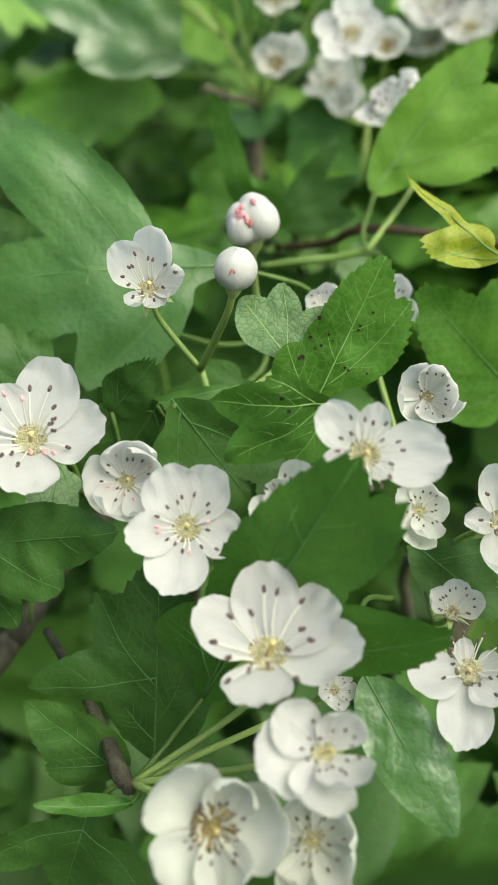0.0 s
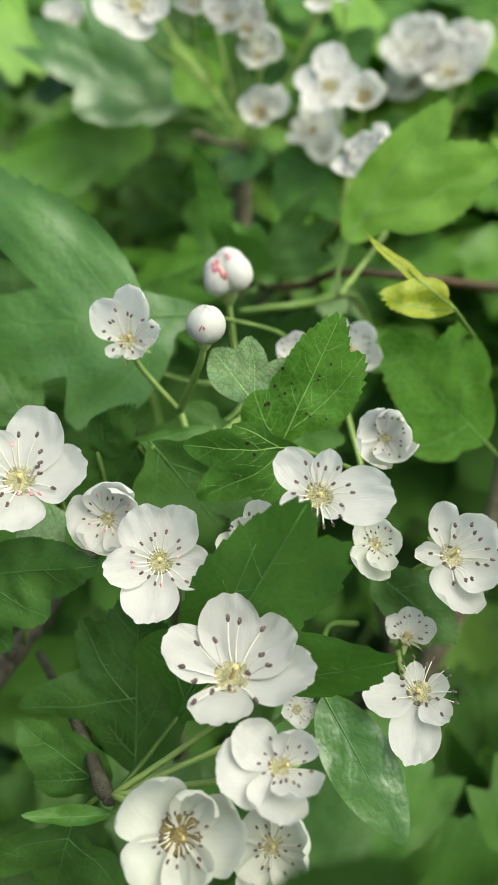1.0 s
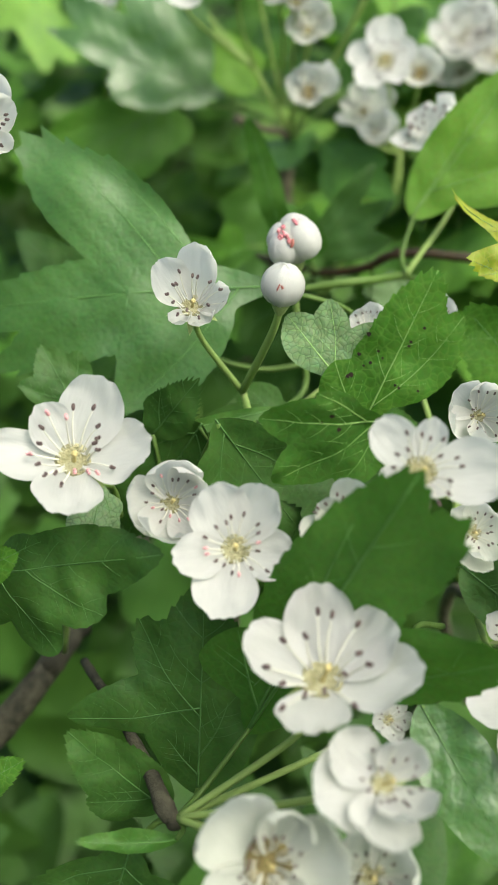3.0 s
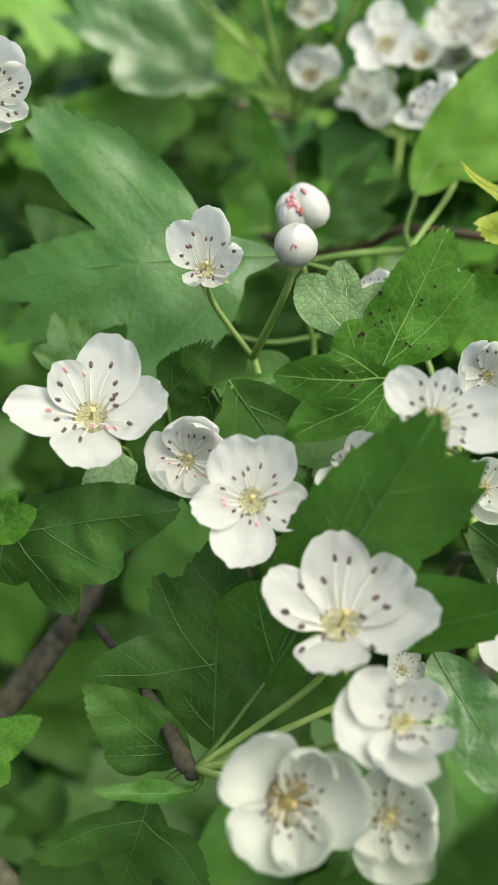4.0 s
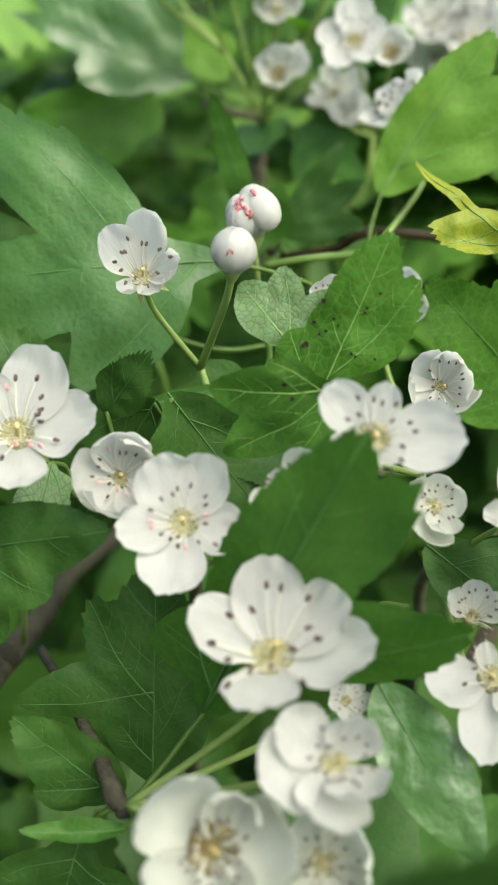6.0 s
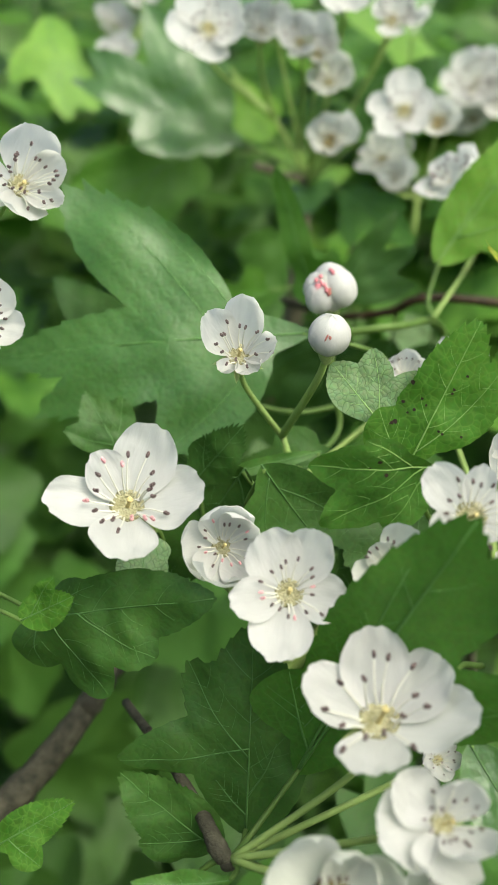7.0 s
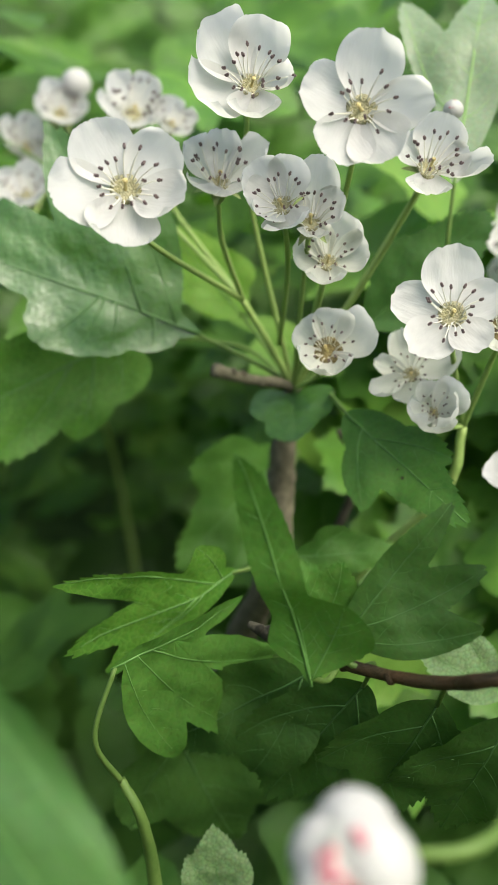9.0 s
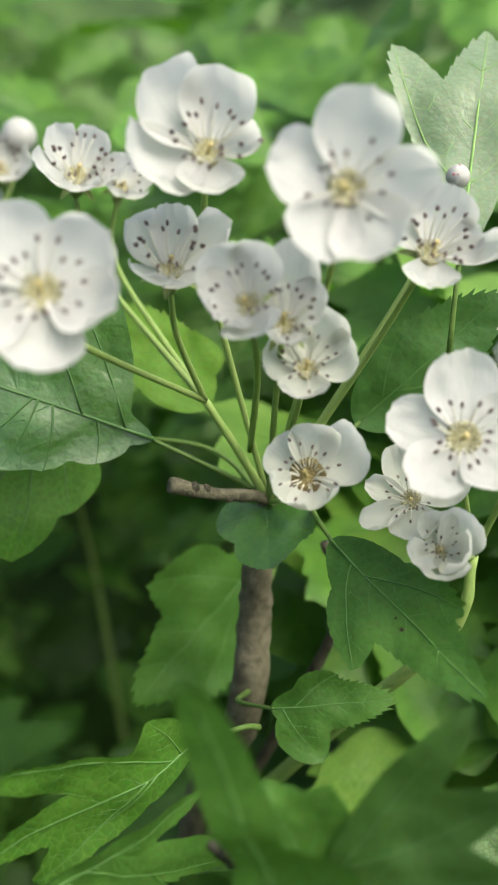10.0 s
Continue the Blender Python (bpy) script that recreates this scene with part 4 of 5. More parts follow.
flower("white hawthorn flower with gaps between petals", (1.6, 18.5, 6.982), 0.443, (-0.27, -0.96, 0.07), 50, (2.421, 19.3, 6.448), cup='cupped', tone='cream', stamens=16, petals=[(-0.475, 0.108, 0.194, 0.7), (-0.62, -0.126, -0.361, 0.5), (-0.106, 0.105, 0.62, 0.8), (0.637, -0.122, 0.307, 0.8), (0.003, -0.285, -0.521, 1.08)])
flower("small half-open cream hawthorn flower", (1.807, 18.2, 6.431), 0.360, (-0.1, -0.97, 0.24), 60, (2.421, 19.3, 6.448), cup='deep', tone='cream', petals=[(-0.503, -0.341, -0.163, 0.8), (-0.01, 0.075, 0.452, 1.12), (0.448, -0.133, 0.364, 1.12), (-0.045, -0.381, -0.457, 1.12), (0.302, -0.468, -0.139, 1.12)])
flower("ageing hawthorn flower with browned stamens", (2.537, 17.5, 7.285), 0.503, (-0.09, -0.99, 0.12), 70, (2.421, 19.3, 6.448), opened=64, tone='cream', heart='brown')
flower("white hawthorn flower seen edge-on", (2.454, 15.5, 5.312), 0.740, (-0.62, -0.5, 0.6), 20, (1.81, 14.53, 2.93), opened=62, cup='cupped')
flower("white hawthorn flower in a far cluster", (-3.835, 23, 12.852), 0.679, (0.27, -0.9, 0.33), 60, (-3.912, 23, 11.819), opened=60)
flower("white hawthorn flower in a far cluster", (-4.551, 23.5, 12.441), 0.723, (0.38, -0.85, 0.36), 20, (-3.912, 23, 11.819), opened=62)
flower("white hawthorn flower in a far cluster", (-4.17, 22, 10.857), 0.629, (0.04, -0.91, 0.4), 80, (-3.912, 23, 11.819), opened=62)
bud("white hawthorn bud in a far cluster", (-3.54, 23, 13.459), 0.269, (0.1, -0.6, 0.8), 0, (-3.912, 23, 11.819))
bud("pink-tipped hawthorn bud behind the cluster", (2.132, 17.9, 10.247), 0.121, (0.1, -0.5, 0.8), 0, (0.23, 20.56, 7.22), pink=5)
flower("white hawthorn flower in a rear cluster", (4.305, 21.5, 9.749), 1.034, (-0.3, -0.87, 0.39), 40, (4.9, 23.6, 8.2), opened=66)
flower("white hawthorn flower in a rear cluster", (4.198, 21.8, 9.133), 0.810, (-0.37, -0.84, 0.41), 70, (4.9, 23.6, 8.2), opened=64)
flower("pinkish white hawthorn flower in a rear cluster", (5.493, 22, 9.864), 0.994, (-0.38, -0.84, 0.39), 10, (4.9, 23.6, 8.2), opened=64, anthers='mixed')
flower("white hawthorn flower in a rear cluster", (4.931, 21.2, 9.201), 0.985, (-0.24, -0.88, 0.4), 20, (4.9, 23.6, 8.2), opened=66)
twig("green stem of a rear flower cluster", [(4.9, 23.6, 8.2), (4.6, 25, 6), (2, 29, -2), (-1.3, 30, -6)], [0.06, 0.1, 0.15, 0.25], STALK)
leaf("large lobed green hawthorn leaf, smooth and soft-sheened", (-0.183, 12.3, 2.307), (-4.602, 12.9, 2.105), 10, [(0, 1, 0, 0.12, 1.05), (0.3, 0.755, -0.536, 0.125, 1.2), (0.2, 0.568, -0.457, 0.085, 1.1), (0.12, 0.48, 0.339, 0.125, 1.0), (0.2, 0.887, 0.187, 0.1, 0.9)], LEAF_SOFT, stalk=(1, 13.6, 1.9), bend=0.05, fold=0.05, teeth=0.045, vein=VEIN_DARK)
leaf("spotted hawthorn leaf with insect damage", (0.741, 10.5, 0.448), (1.406, 9.6, 1.93), -5, [(0, 1, 0, 0.2, 1.1), (0.12, 0.823, -0.238, 0.2, 1.0), (0, 0.261, 0.302, 0.18, 1.1), (0.1, 0.586, 0.116, 0.17, 1.1)], LEAF, stalk=(2, 12, -0.4), spots=14, teeth=0.028, bend=0.06, fold=0.08, vein=VEIN)
leaf("lower half of a curled hawthorn leaf", (0.933, 9.9, 0.405), (-0.401, 9.8, 0.43), -35, [(0, 1, 0, 0.26, 1.2), (0.1, 0.876, 0.552, 0.22, 1.2), (0.05, 0.35, 0.551, 0.22, 1.1), (0.2, 0.594, -0.296, 0.14, 1.0)], LEAF_MID_SHADED, stalk=(2, 12, -0.4), teeth=-0.02, spots=3, vein=VEIN)
leaf("small pale hawthorn leaf showing its underside", (0.456, 10.4, 0.888), (-0.099, 10.4, 1.598), -6, [(0, 1, 0, 0.3, 1.3), (0.1, 0.813, -0.506, 0.24, 1.3), (0.05, 0.213, -0.771, 0.22, 1.2)], LEAF_PALE, stalk=(-0.6, 12.4, 0.2), teeth=-0.008, vein=VEIN)
leaf("green lobed leaf shading the flowers", (-0.561, 10.4, -2.875), (0.974, 7.9, -0.041), 0, [(0, 1, 0, 0.16, 1.05), (0.42, 0.953, -0.13, 0.1, 1.2), (0.4, 0.781, 0.059, 0.09, 1.2), (0.22, 0.708, -0.397, 0.12, 1.2), (0.1, 0.273, 0.161, 0.14, 1.3)], LEAF_MID_SHADED, stalk=(-1.213, 9.95, -3.561), bend=-0.04, fold=0.0, wave=0.04, teeth=0.015, vein=VEIN_DARK)
leaf("curled dark hawthorn leaf with pale veins", (-3.429, 10.9, -1.2), (-1.295, 9.8, -0.908), 12, [(0, 1, 0, 0.17, 1.0), (0.1, 0.335, -0.398, 0.18, 1.1), (0, -0.057, -0.263, 0.16, 1.0), (0.3, 0.635, -0.244, 0.15, 1.1), (0.05, 0.377, 0.119, 0.1, 1.0)], LEAF_DARK_SHADED, stalk=(-5.6, 13, 0.2), bend=0.18, fold=-0.1, wave=0.13, teeth=-0.01, vein=VEIN)
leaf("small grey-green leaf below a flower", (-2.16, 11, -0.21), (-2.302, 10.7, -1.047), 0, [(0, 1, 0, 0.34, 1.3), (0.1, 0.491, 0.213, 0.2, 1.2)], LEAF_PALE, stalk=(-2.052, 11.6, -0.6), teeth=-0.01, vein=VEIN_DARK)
leaf("large dark hawthorn leaf in shade", (-1.092, 10.9, -3.64), (-0.973, 10.3, -1.18), -14, [(0, 1, 0, 0.27), (0.45, 0.33, 0.576, 0.13), (0.2, 0.454, -0.122, 0.16), (0.4, 0.796, 0.29, 0.16), (0.1, 0.245, 0.146, 0.12)], LEAF_DARK_SHADED, stalk=(-1.213, 9.95, -3.561), teeth=0.02, bend=-0.05, vein=VEIN_DARK)
leaf("glossy drooping oval leaf", (1.174, 9.7, -2.364), (2.024, 9.3, -3.866), 0, [(0, 1, 0, 0.22)], LEAF_GLOSS, stalk=(1.75, 11.6, -1.9), teeth=-0.035, bend=-0.1, fold=0.06, vein=VEIN_DARK)
leaf("dark green leaf behind two flowers", (1.933, 11.4, -1.175), (2.994, 11, -2.058), 0, [(0, 1, 0, 0.26), (0.3, 0.89, 0.619, 0.2)], LEAF_DARK_SHADED, stalk=(2.2, 12.2, -1.6), teeth=0.06)
leaf("dark green leaf with a pointed lobe", (0.447, 16.8, 3.766), (1.549, 16.1, 5.194), 0, [(0, 1, 0, 0.12, 0.9), (0.1, 0.835, -0.336, 0.13, 0.9), (0.02, 0.566, -0.53, 0.12, 1.0), (0.2, 0.518, 0.075, 0.07, 0.9)], LEAF_DARK_SHADED, stalk=(0.686, 16.9, 3.483), teeth=0.0, fold=0.22, vein=VEIN_DARK)
leaf("broad light green hawthorn leaf", (1.922, 14.8, 3.853), (3.476, 13.6, 5.84), 0, [(0, 1, 0, 0.19), (0.2, 0.94, -0.432, 0.24), (0.4, 0.698, 0.053, 0.12)], LEAF_FRESH, stalk=(1.81, 14.53, 2.93), teeth=0.03, bend=0.05, vein=VEIN)
leaf("yellowing curled hawthorn leaf", (3.008, 11.4, 2.177), (1.826, 11.2, 3.214), 20, [(0, 1, 0, 0.06, 1.0), (0, 0.577, 0.316, 0.13, 1.1), (0.1, 0.339, -0.072, 0.08, 1.0), (0.2, 0.397, 0.321, 0.08, 1.0)], LEAF_YELLOW, stalk=(3.4, 12.5, 2), teeth=0.14, bend=-0.25, wave=0.16)
leaf("broad mid-green hawthorn leaf with deep lobes", (3.828, 13.2, 0.501), (2.162, 12.4, 2.089), 0, [(0, 1, 0, 0.26), (0.3, 0.739, -0.357, 0.2), (0.2, 0.316, 0.37, 0.18)], LEAF, stalk=(4.493, 13.8, -0.049), teeth=0.018, vein=VEIN_DARK)
# The mid green on this leaf paints its shade.
leaf("narrow hawthorn leaf with one broad rounded lobe", (0.133, 16.5, 3.378), (-0.618, 14.8, 5.591), -12, [(0, 1, 0, 0.085, 1.0), (0.02, 0.311, -0.187, 0.15, 1.4), (0.05, 0.269, -0.014, 0.12, 1.3)], LEAF_MID_SHADED, stalk=(0.461, 17, 3.552), bend=-0.08, fold=0.1, teeth=0.025)
leaf("rounded hawthorn leaf lobe by the bud", (0.32, 16.8, 3.862), (-0.059, 16.4, 4.614), 0, [(0, 1, 0, 0.38), (0.1, 0.763, -0.496, 0.3)], LEAF_MID_SHADED, stalk=(0.461, 17, 3.552), teeth=0.04)
leaf("shaded lobed leaf deep in the shrub", (0.243, 23.4, 6.749), (-1.74, 22.6, 4.573), -25, [(0, 1, 0, 0.24), (0.2, 0.587, -0.418, 0.2), (0.2, 0.765, 0.273, 0.2)], LEAF_MID_SHADED, stalk=(0.178, 21.9, 6.067), teeth=0.06)
leaf("glossy lobed hawthorn leaf beneath the rear cluster", (-1.133, 19.9, 7.909), (-4.841, 19.4, 9.153), 14, [(0, 1, 0, 0.1, 0.9), (0.42, 0.551, 0.238, 0.12, 1.4), (0.4, 0.413, 0.238, 0.12, 1.4), (0.35, 0.287, 0.2, 0.12, 1.4), (0.2, 0.146, 0.131, 0.11, 1.4), (0.35, 0.973, -0.177, 0.12, 0.9), (0.25, 0.765, -0.542, 0.13, 0.9), (0.1, 0.609, -0.549, 0.15, 1.0)], LEAF_GLOSS, stalk=(0.23, 20.56, 7.22), bend=0.1, fold=0.1, wave=0.06, teeth=0.02, vein=VEIN_DARK)
leaf("small curled leaf beside the twig", (-1.2, 10, -3.787), (-2.25, 9.8, -3.733), 20, [(0, 1, 0, 0.11)], LEAF_MID_SHADED, stalk=(-1.213, 9.95, -3.561), bend=-0.3, fold=0.5, wave=0.12, teeth=0.03)
leaf("dark leaf with browned edges by the twig", (-1.39, 10.7, -3.7), (-2.404, 10.1, -2.73), -28, [(0, 1, 0, 0.26), (0.2, 0.526, -0.103, 0.2), (0.2, 0.534, 0.295, 0.2)], LEAF_DARK_SHADED, stalk=(-1.213, 9.95, -3.561), teeth=0.05)
leaf("dark leaf at the foot of the twig", (-1.728, 10.3, -3.95), (-2.178, 11.0, -5.3), 0, [(0, 1, 0, 0.25), (0.2, 0.795, -0.658, 0.2), (0.2, 0.642, 0.602, 0.2)], LEAF_DARK_SHADED, stalk=(-1.213, 9.95, -3.561), teeth=0.08)
# Dark green paints the shade on these two near leaves.
leaf("leaf close to the lens, out of focus", (-2.154, 6.6, -4.502), (-1.355, 4.4, -2.34), 0, [(0, 1, 0, 0.3), (0.2, 0.683, -0.226, 0.2), (0.2, 0.881, 0.156, 0.22)], LEAF_DARK_SHADED, stalk=(-1.6, 7, -5.5), teeth=0.05)
leaf("leaf close to the lens, out of focus", (1.126, 6.2, -4.224), (1.247, 4.4, -1.875), 0, [(0, 1, 0, 0.3), (0.2, 0.517, 0.25, 0.2), (0.2, 0.962, -0.116, 0.2)], LEAF_DARK_SHADED, stalk=(1.2, 7, -5.5), teeth=0.05)
leaf("light green hawthorn leaf with pointed lobes", (-0.611, 19.2, 4.54), (-2.751, 18.4, 3.509), -28, [(0, 1, 0, 0.12, 0.85), (0.15, 0.949, -0.444, 0.09, 0.85), (0.3, 0.829, 0.219, 0.09, 0.85), (0.1, 0.217, -0.294, 0.1, 0.9), (0.25, 0.614, 0.155, 0.1, 0.85)], LEAF, stalk=(0.035, 19.8, 4.616), bend=0.1, teeth=0.04)
# Mid green here stands in for the shade under the rear cluster.
leaf("hawthorn leaf with rolled edge and curved stalk", (-2.03, 17.6, 3.442), (-0.498, 18.4, 4.239), 30, [(0, 1, 0, 0.1, 1.0), (0.1, 0.295, -0.863, 0.17, 1.1), (0.2, 0.879, -1.068, 0.17, 1.1), (0.3, 1.239, -0.612, 0.12, 1.0)], LEAF_MID_SHADED, stalk=(-1.972, 18.3, 2.102), bend=0.12, teeth=0.02, vein=VEIN_DARK)
twig("thin green leaf shoot with a curved tip", [(-1.973, 18.3, 2.133), (-1.7, 18.6, 1.431), (-1.5, 21, -1), (-1.2, 29, -4)], [0.05, 0.07, 0.12, 0.2], PETIOLE)
leaf("small serrated hawthorn leaf", (0.185, 20.4, 4.759), (1.755, 20.4, 4.858), 0, [(0, 1, 0, 0.2), (0.1, 0.384, -0.423, 0.2), (0.2, 0.536, 0.234, 0.18)], LEAF_MID_SHADED, stalk=(-0.037, 21.8, 4.85), teeth=0.1)
leaf("hawthorn leaf with a small brown hole", (0.88, 19.4, 6.645), (2.128, 17.8, 4.999), 0, [(0, 1, 0, 0.16), (0.2, 0.507, -0.304, 0.12), (0.3, 0.723, 0.183, 0.13)], LEAF_MID_SHADED, stalk=(0.774, 20.3, 7.133), spots=2, teeth=0.04)
leaf("pale lobed leaf with a deep notch above the cluster", (2.264, 18.6, 9.554), (3.092, 19.6, 13.1), -12, [(0, 1, 0, 0.13, 1.1), (0.25, 0.884, 0.312, 0.085, 1.1)], LEAF_PALE_SHEEN, stalk=(2.3, 19.5, 8.6), bend=0.12, fold=0.12, teeth=0.02, vein=VEIN)
leaf("small round glossy leaf below the twig node", (0.186, 20.5, 7.2), (0.215, 20, 6.346), 20, [(0, 1, 0, 0.45, 1.4), (0.1, 0.202, -0.662, 0.35, 1.4), (0.1, 0.643, 0.59, 0.35, 1.4)], LEAF_GLOSS, stalk=(0.23, 20.56, 7.22), bend=0.1, fold=0.06, teeth=0.01)
leaf("lobed hawthorn leaf in the shade", (-2.164, 21.2, 8.303), (-5.79, 20.4, 6.27), 0, [(0, 1, 0, 0.18), (0.3, 0.717, 0.197, 0.13), (0.2, 0.387, 0.261, 0.13), (0.1, 0.171, 0.214, 0.13), (0.3, 0.756, -0.139, 0.13)], LEAF, stalk=(0.23, 20.56, 7.22), teeth=0.06)
leaf("broad veined leaf behind the rear cluster", (1.313, 20.3, 8.119), (3.043, 19.4, 9.572), 0, [(0, 1, 0, 0.24), (0.2, 0.559, 0.236, 0.2), (0.3, 0.727, -0.234, 0.2)], LEAF_SOFT, stalk=(0.23, 20.56, 7.22), teeth=0.05)
leaf("yellow-green leaf behind the cluster", (-0.517, 21.5, 8.632), (-1.794, 21.5, 10.153), 0, [(0, 1, 0, 0.28), (0.2, 0.507, -0.257, 0.25)], LEAF_FRESH, stalk=(0.23, 20.56, 7.22), teeth=0.05)
leaf("bright yellow-green lobed leaf", (-6.041, 22.5, 12.257), (-5.282, 21.6, 9.071), 0, [(0, 1, 0, 0.18), (0.4, 0.938, 0.219, 0.14), (0.3, 0.609, -0.358, 0.16)], LEAF_FRESH, stalk=(-3.912, 23, 11.819), teeth=0.06)
leaf("dark serrated leaf behind a flower", (-1.683, 11.6, 0.357), (-1.057, 10.9, 0.977), 0, [(0, 1, 0, 0.28), (0.2, 0.593, 0.229, 0.2)], LEAF_DARK_SHADED, stalk=(-0.75, 12.6, -1.5), teeth=0.1)
leaf("dark rounded leaf behind a flower", (-2.646, 12, 0.668), (-3.08, 11.8, 1.51), 0, [(0, 1, 0, 0.32), (0.2, 0.715, -0.384, 0.25), (0.2, 0.685, 0.496, 0.2)], LEAF_DARK_SHADED, stalk=(-0.75, 12.6, -1.5), teeth=0.04)
leaf("small curled leaf on an outer shoot", (-3.484, 10.3, -1.191), (-2.851, 10, -0.906), 0, [(0, 1, 0, 0.3), (0.2, 0.852, 0.363, 0.2)], LEAF, stalk=(-5.6, 13, 0.2), teeth=0.03, bend=-0.2)
leaf("small leaf beside the branch", (-3.986, 11.2, -3.855), (-2.993, 11, -3.271), 0, [(0, 1, 0, 0.22), (0.2, 0.397, -0.385, 0.2)], LEAF, stalk=(-5.2, 13.7, -4.5), teeth=0.06)
leaf("dark leaf between two lobes", (-2.478, 14, 2.137), (-4.022, 14, 3.538), 0, [(0, 1, 0, 0.2)], LEAF_DARK_SHADED, stalk=(0.4, 14.6, 1.6), teeth=0.08)
leaf("green leaf low between the flowers", (-0.734, 13.6, 0.588), (0.463, 12.8, 0.007), 0, [(0, 1, 0, 0.2), (0.2, 0.359, 0.304, 0.2)], LEAF_DARK_SHADED, stalk=(-0.75, 12.6, -1.5), teeth=0.06)
# On the next four leaves dark green replaces the shade beneath the twig.
leaf("dark leaf under the brown twig", (0.36, 18.2, 3.397), (-1.674, 19.6, 2.303), 0, [(0, 1, 0, 0.2), (0.2, 0.626, -0.119, 0.16), (0.1, 0.602, 0.304, 0.2)], LEAF_DARK_SHADED, stalk=(0.461, 17, 3.552), teeth=0.06)
leaf("dark leaf under the brown twig", (0.867, 17.9, 3.259), (-0.319, 19.3, 1.686), 0, [(0, 1, 0, 0.24), (0.1, 0.559, 0.297, 0.2), (0.2, 0.728, -0.332, 0.16)], LEAF_DARK_SHADED, stalk=(0.686, 16.9, 3.483), teeth=0.06)
leaf("shaded leaf beneath the twig", (1.558, 17.2, 3.122), (0.862, 18.6, 1.65), 0, [(0, 1, 0, 0.26), (0.1, 0.597, 0.326, 0.2), (0.2, 0.767, -0.378, 0.16)], LEAF_DARK_SHADED, stalk=(1.365, 16.2, 3.402), teeth=0.05)
leaf("shaded leaf beneath the twig", (2.214, 16.9, 2.981), (1.727, 18.3, 1.534), 0, [(0, 1, 0, 0.26), (0.1, 0.533, 0.3, 0.2), (0.2, 0.793, -0.405, 0.16)], LEAF_DARK_SHADED, stalk=(1.943, 15.9, 3.453), teeth=0.05)
leaf("small pale young leaf low in the shrub", (-0.851, 19.5, 0.389), (-0.942, 19, 1.459), 0, [(0, 1, 0, 0.3), (0.1, 0.674, -0.298, 0.25), (0.1, 0.695, 0.294, 0.25)], LEAF_PALE, stalk=(-1, 21, -1), teeth=0.05)
leaf("pale glossy leaf behind the twig", (2.782, 19, 2.983), (1.591, 18.6, 3.572), 0, [(0, 1, 0, 0.24), (0.2, 0.854, -0.361, 0.2)], LEAF_PALE, stalk=(2.6, 20.2, 2), teeth=0.04)
twig("grey-brown hawthorn branch with knots", [(-4.976, 13, -4.528), (-4.033, 13.4, -3.618), (-3.417, 13.8, -2.833), (-3.212, 15.2, -2.362), (-3.315, 18, -1.98), (-3.356, 24, -1.591)], [0.24, 0.21, 0.18, 0.16, 0.16, 0.2], BARK_DARK, knots=4, name='branch')
twig("short dark twig carrying a flower cluster", [(-2.665, 12.6, -2.503), (-1.992, 11.2, -2.858), (-1.543, 10.4, -3.262), (-1.333, 10, -3.511), (-1.173, 10.01, -3.661)], [0.06, 0.06, 0.08, 0.11, 0.04], BARK_DARK, knots=11)
twig("green stem with forked flower stalks", [(-0.61, 12, 0.94), (-0.481, 12.1, 0.517), (-0.232, 12.6, -0.12), (-0.75, 12.6, -1.5)], [0.042, 0.045, 0.05, 0.055], STALK)
twig("green stem behind the spotted leaf", [(0.139, 13.2, 1.666), (0.193, 13.3, 1.041), (-0.6, 12.4, 0.2), (-0.75, 12.6, -1.5)], [0.04, 0.04, 0.045, 0.05], PETIOLE)
twig("thin stem bearing the side flowers", [(2, 12, -0.4), (2.15, 12.3, -1), (2.2, 12.2, -1.6)], [0.06, 0.06, 0.07], STALK)
twig("pale green stem beside the buds", [(0.169, 13.6, 2.517), (1.169, 13.58, 2.634), (2.131, 15.93, 3.137), (2.631, 17.13, 2.637)], [0.055, 0.058, 0.065, 0.05], PETIOLE)
twig("red-brown twig with a budded tip", [(-0.394, 17.4, 3.856), (0.149, 17.2, 3.67), (0.686, 16.9, 3.483), (1.365, 16.2, 3.402), (2.172, 15.6, 3.504), (5.5, 17, 3.4)], [0.04, 0.08, 0.065, 0.07, 0.075, 0.1], TWIG_RED, knots=7)
twig("stub of a grey twig at the node", [(-0.937, 19.7, 7.337), (-0.447, 20, 7.265), (0.23, 20.56, 7.22), (0.15, 21.2, 6.6)], [0.1, 0.075, 0.085, 0.12], BARK, knots=8)
twig("upright stem with grey-brown bark", [(0.23, 20.66, 7.24), (0.1, 21.28, 6.46), (0.054, 21.8, 5.768), (-0.109, 22.4, 4.465), (-0.9, 26, 2), (-1.3, 30, -6), (-1.8, 34, -16), (-2, 40, -45), (-2, 60, -110)], [0.13, 0.2, 0.23, 0.25, 0.3, 0.4, 0.6, 0.8, 1.2], BARK, knots=0, name='branch')
twig("thin dark twig behind the leaves", [(1.007, 21.5, 6.789), (1.217, 22, 5.746), (-0.9, 26, 1.6)], [0.07, 0.08, 0.09], BARK_DARK, knots=2)
twig("thin reddish stem of the flower cluster", [(-0.52, 19.5, 8.28), (-0.1, 20, 7.7), (0.23, 20.56, 7.22)], [0.045, 0.05, 0.06], STALK)
twig("flower stem of the side cluster", [(2.421, 19.3, 6.448), (2.239, 19.8, 5.609), (1.2, 21.5, 4.5), (-0.9, 26, 2)], [0.06, 0.07, 0.09, 0.12], STALK)
twig("stem of the far cluster", [(-3.912, 23, 11.819), (-5.4, 31, 10.5), (-5, 42, 8), (-1.8, 48, -15)], [0.05, 0.06, 0.09, 0.2], STALK)
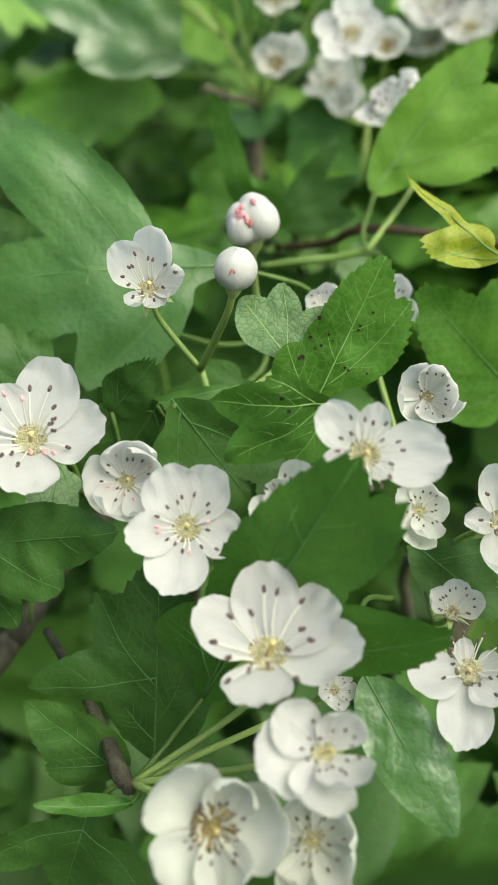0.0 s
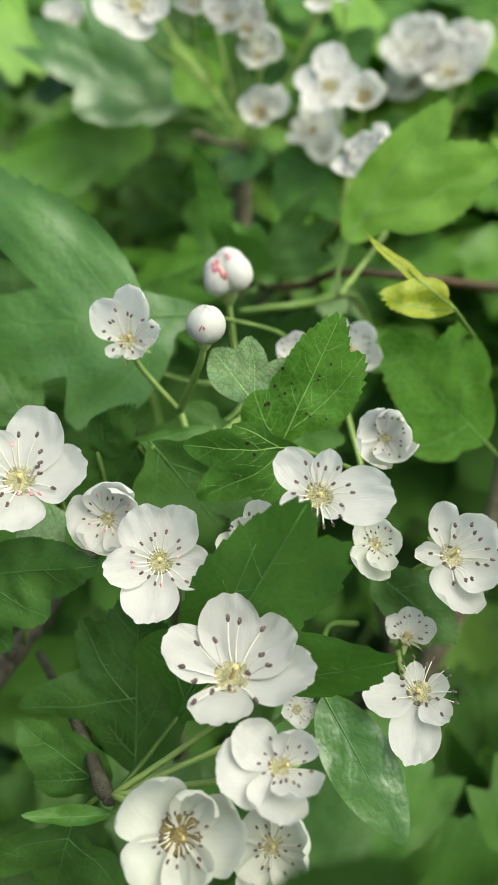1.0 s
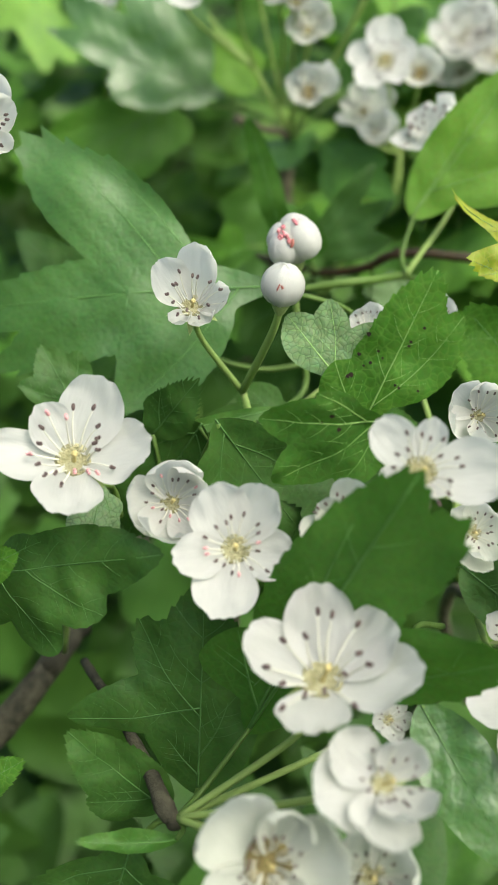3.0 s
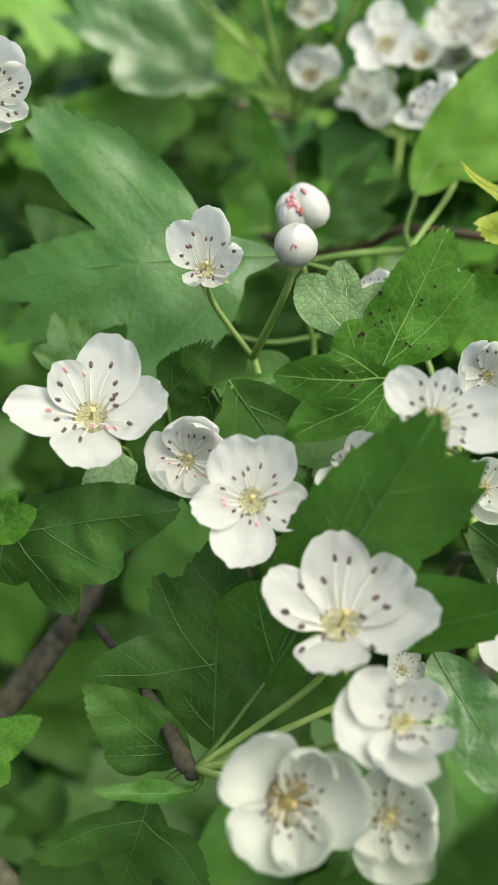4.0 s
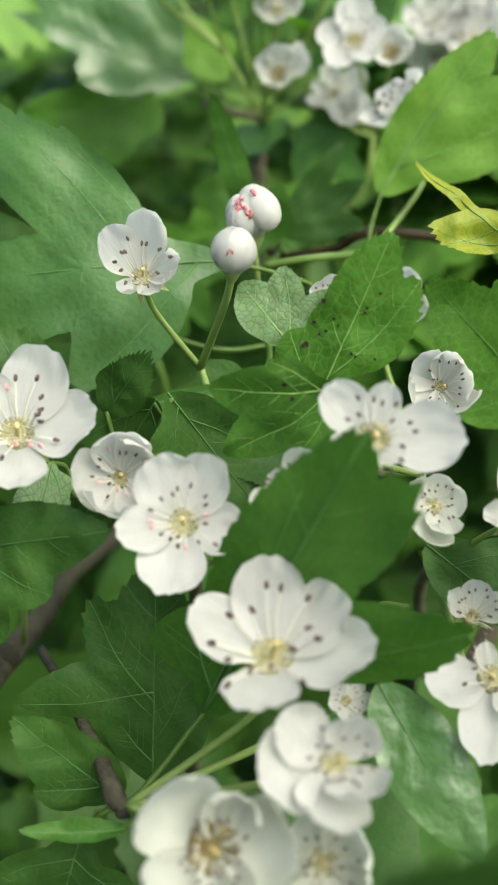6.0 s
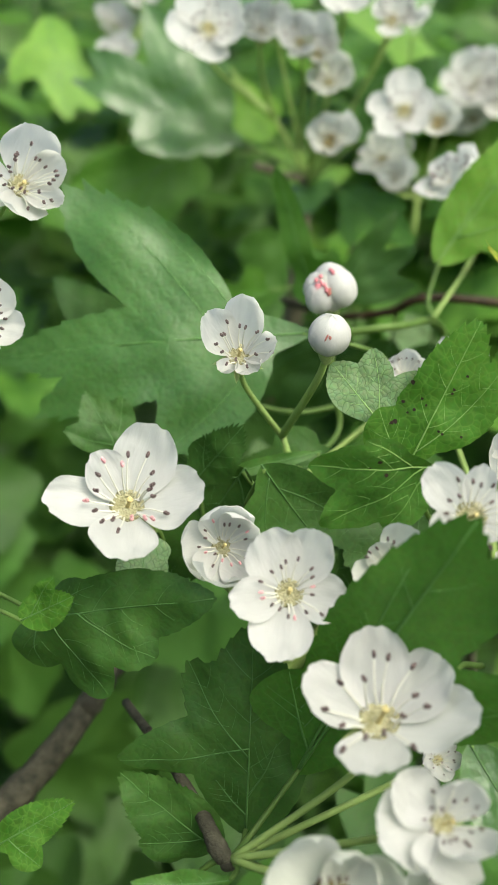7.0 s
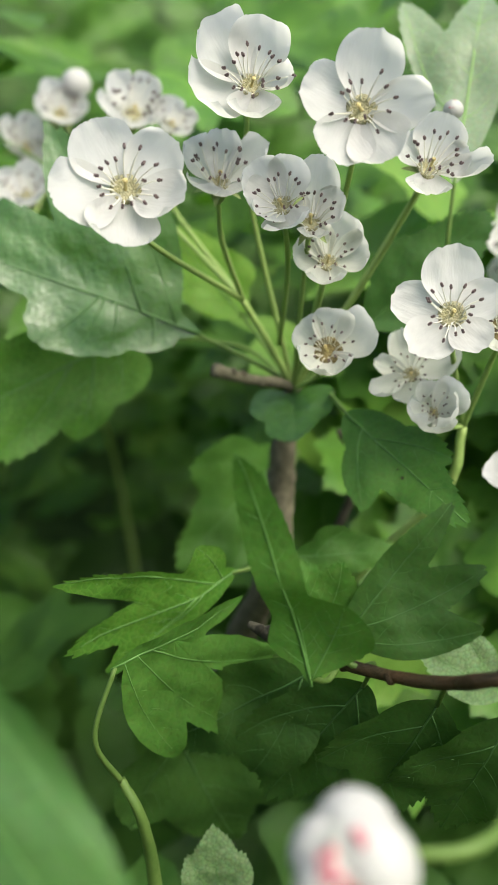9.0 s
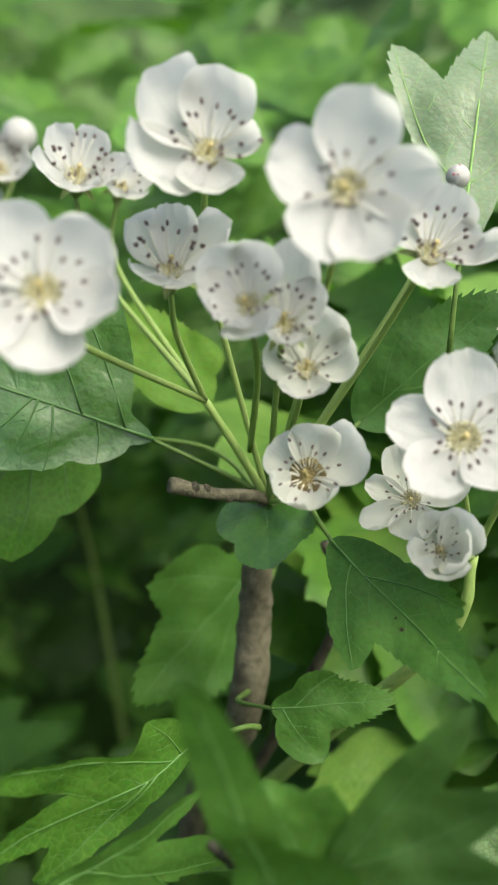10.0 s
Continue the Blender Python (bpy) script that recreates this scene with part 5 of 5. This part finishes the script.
twig("branch at the side of the shrub", [(-5.6, 13, 0.2), (-5.8, 13.3, -1.5), (-5.2, 13.8, -4.6), (-3.6, 16, -8), (-1.8, 34, -16)], [0.06, 0.1, 0.2, 0.3, 0.4], BARK, name='branch')
twig("lower branch of the shrub", [(-0.75, 12.6, -1.5), (-0.9, 15, -2.6), (-1.5, 20, -5.5), (-1.6, 32, -12)], [0.09, 0.12, 0.2, 0.3], BARK, name='branch')
twig("lower side branch of the shrub", [(2.2, 12.2, -1.6), (2.6, 16, -2.2), (3, 22, -5.5), (-1.6, 32.5, -13)], [0.07, 0.09, 0.14, 0.3], BARK, name='branch')
twig("branch feeding the red-brown twig", [(5.5, 17, 3.4), (5, 19, -2), (2, 23, -9), (-1.8, 34, -17)], [0.15, 0.2, 0.3, 0.4], BARK, name='branch')
twig("low green shoot of the shrub", [(-1.6, 7, -5.5), (-0.2, 7.5, -7), (-1.5, 15, -9), (-1.7, 33, -14)], [0.05, 0.1, 0.2, 0.3], STALK)
twig("low green shoot of the shrub", [(1.2, 7, -5.5), (0.6, 8.5, -7.4), (0.6, 14, -8.6), (-1.8, 33.5, -15)], [0.05, 0.1, 0.2, 0.3], STALK)
leaf("dark leaf behind the forked flower stalks", (0.169, 12.6, 0.695), (-1.787, 13, 0.087), 0, [(0, 1, 0, 0.2), (0.2, 0.764, 0.381, 0.2), (0.2, 0.308, -0.29, 0.16)], LEAF_DARK_SHADED, stalk=(-0.6, 12.4, 0.2), teeth=0.05)
leaf("dark leaf behind the forked flower stalks", (-0.221, 13.6, 0.307), (-1.085, 13.2, -1.148), 0, [(0, 1, 0, 0.26), (0.2, 0.579, 0.48, 0.2), (0.2, 0.766, -0.499, 0.2)], LEAF_DARK_SHADED, stalk=(-0.75, 12.6, -1.5), teeth=0.05)
leaf("shaded leaf beside the flower stalks", (0.261, 13.4, 0.75), (1.796, 13.2, 0.527), 0, [(0, 1, 0, 0.24), (0.2, 0.568, 0.437, 0.2), (0.2, 0.807, -0.604, 0.2)], LEAF_MID_SHADED, stalk=(-0.6, 12.4, 0.2), teeth=0.05)
leaf("shaded leaf low behind the twig", (-1.618, 20, 2.64), (-0.638, 22, 0.454), 0, [(0, 1, 0, 0.24), (0.2, 0.519, -0.388, 0.2), (0.2, 0.823, 0.43, 0.2)], LEAF_DARK_SHADED, stalk=(-1.077, 22, 2.603), teeth=0.05)
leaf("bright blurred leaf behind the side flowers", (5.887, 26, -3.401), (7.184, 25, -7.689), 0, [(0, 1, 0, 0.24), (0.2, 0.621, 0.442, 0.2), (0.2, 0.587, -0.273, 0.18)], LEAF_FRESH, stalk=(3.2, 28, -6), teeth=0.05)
leaf("dark leaf hanging behind the near flowers", (1.197, 11.6, -0.11), (-0.596, 11.3, -0.107), 0, [(0, 1, 0, 0.25), (0.2, 0.709, -0.241, 0.2), (0.2, 0.633, 0.335, 0.2), (0.1, 0.214, 0.376, 0.2)], LEAF_DARK_SHADED, stalk=(2, 12, -0.4), teeth=0.05)
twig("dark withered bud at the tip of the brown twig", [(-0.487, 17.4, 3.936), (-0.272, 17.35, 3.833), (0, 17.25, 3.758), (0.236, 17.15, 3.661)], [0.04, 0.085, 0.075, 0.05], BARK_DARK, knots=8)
leaf("dark leaf hanging below the forked stalks", (-0.889, 10.8, 0.504), (0.318, 11.9, -1.111), 0, [(0, 1, 0, 0.26, 1.0), (0.1, 0.399, -0.226, 0.16, 1.0), (0.2, 0.576, 0.175, 0.18, 1.0)], LEAF_DARK_SHADED, stalk=(-0.75, 12.6, -1.5), teeth=0.05)
leaf("slender young leaf below the forked stalks", (-0.112, 12, 0.718), (-1.557, 11.8, 0.38), 0, [(0, 1, 0, 0.07, 1.0)], LEAF_MID_SHADED, stalk=(-0.75, 12.6, -1.5), teeth=0.0, fold=0.3, bend=0.1)
leaf("dark leaf in the shade of the small flowers", (-1.059, 11.4, 0.502), (-2.133, 12.6, -0.888), 0, [(0, 1, 0, 0.28, 1.0), (0.1, 0.562, 0.337, 0.2, 1.0), (0.1, 0.521, -0.254, 0.18, 1.0)], LEAF_DARK_SHADED, stalk=(-0.75, 12.6, -1.5), teeth=0.05)
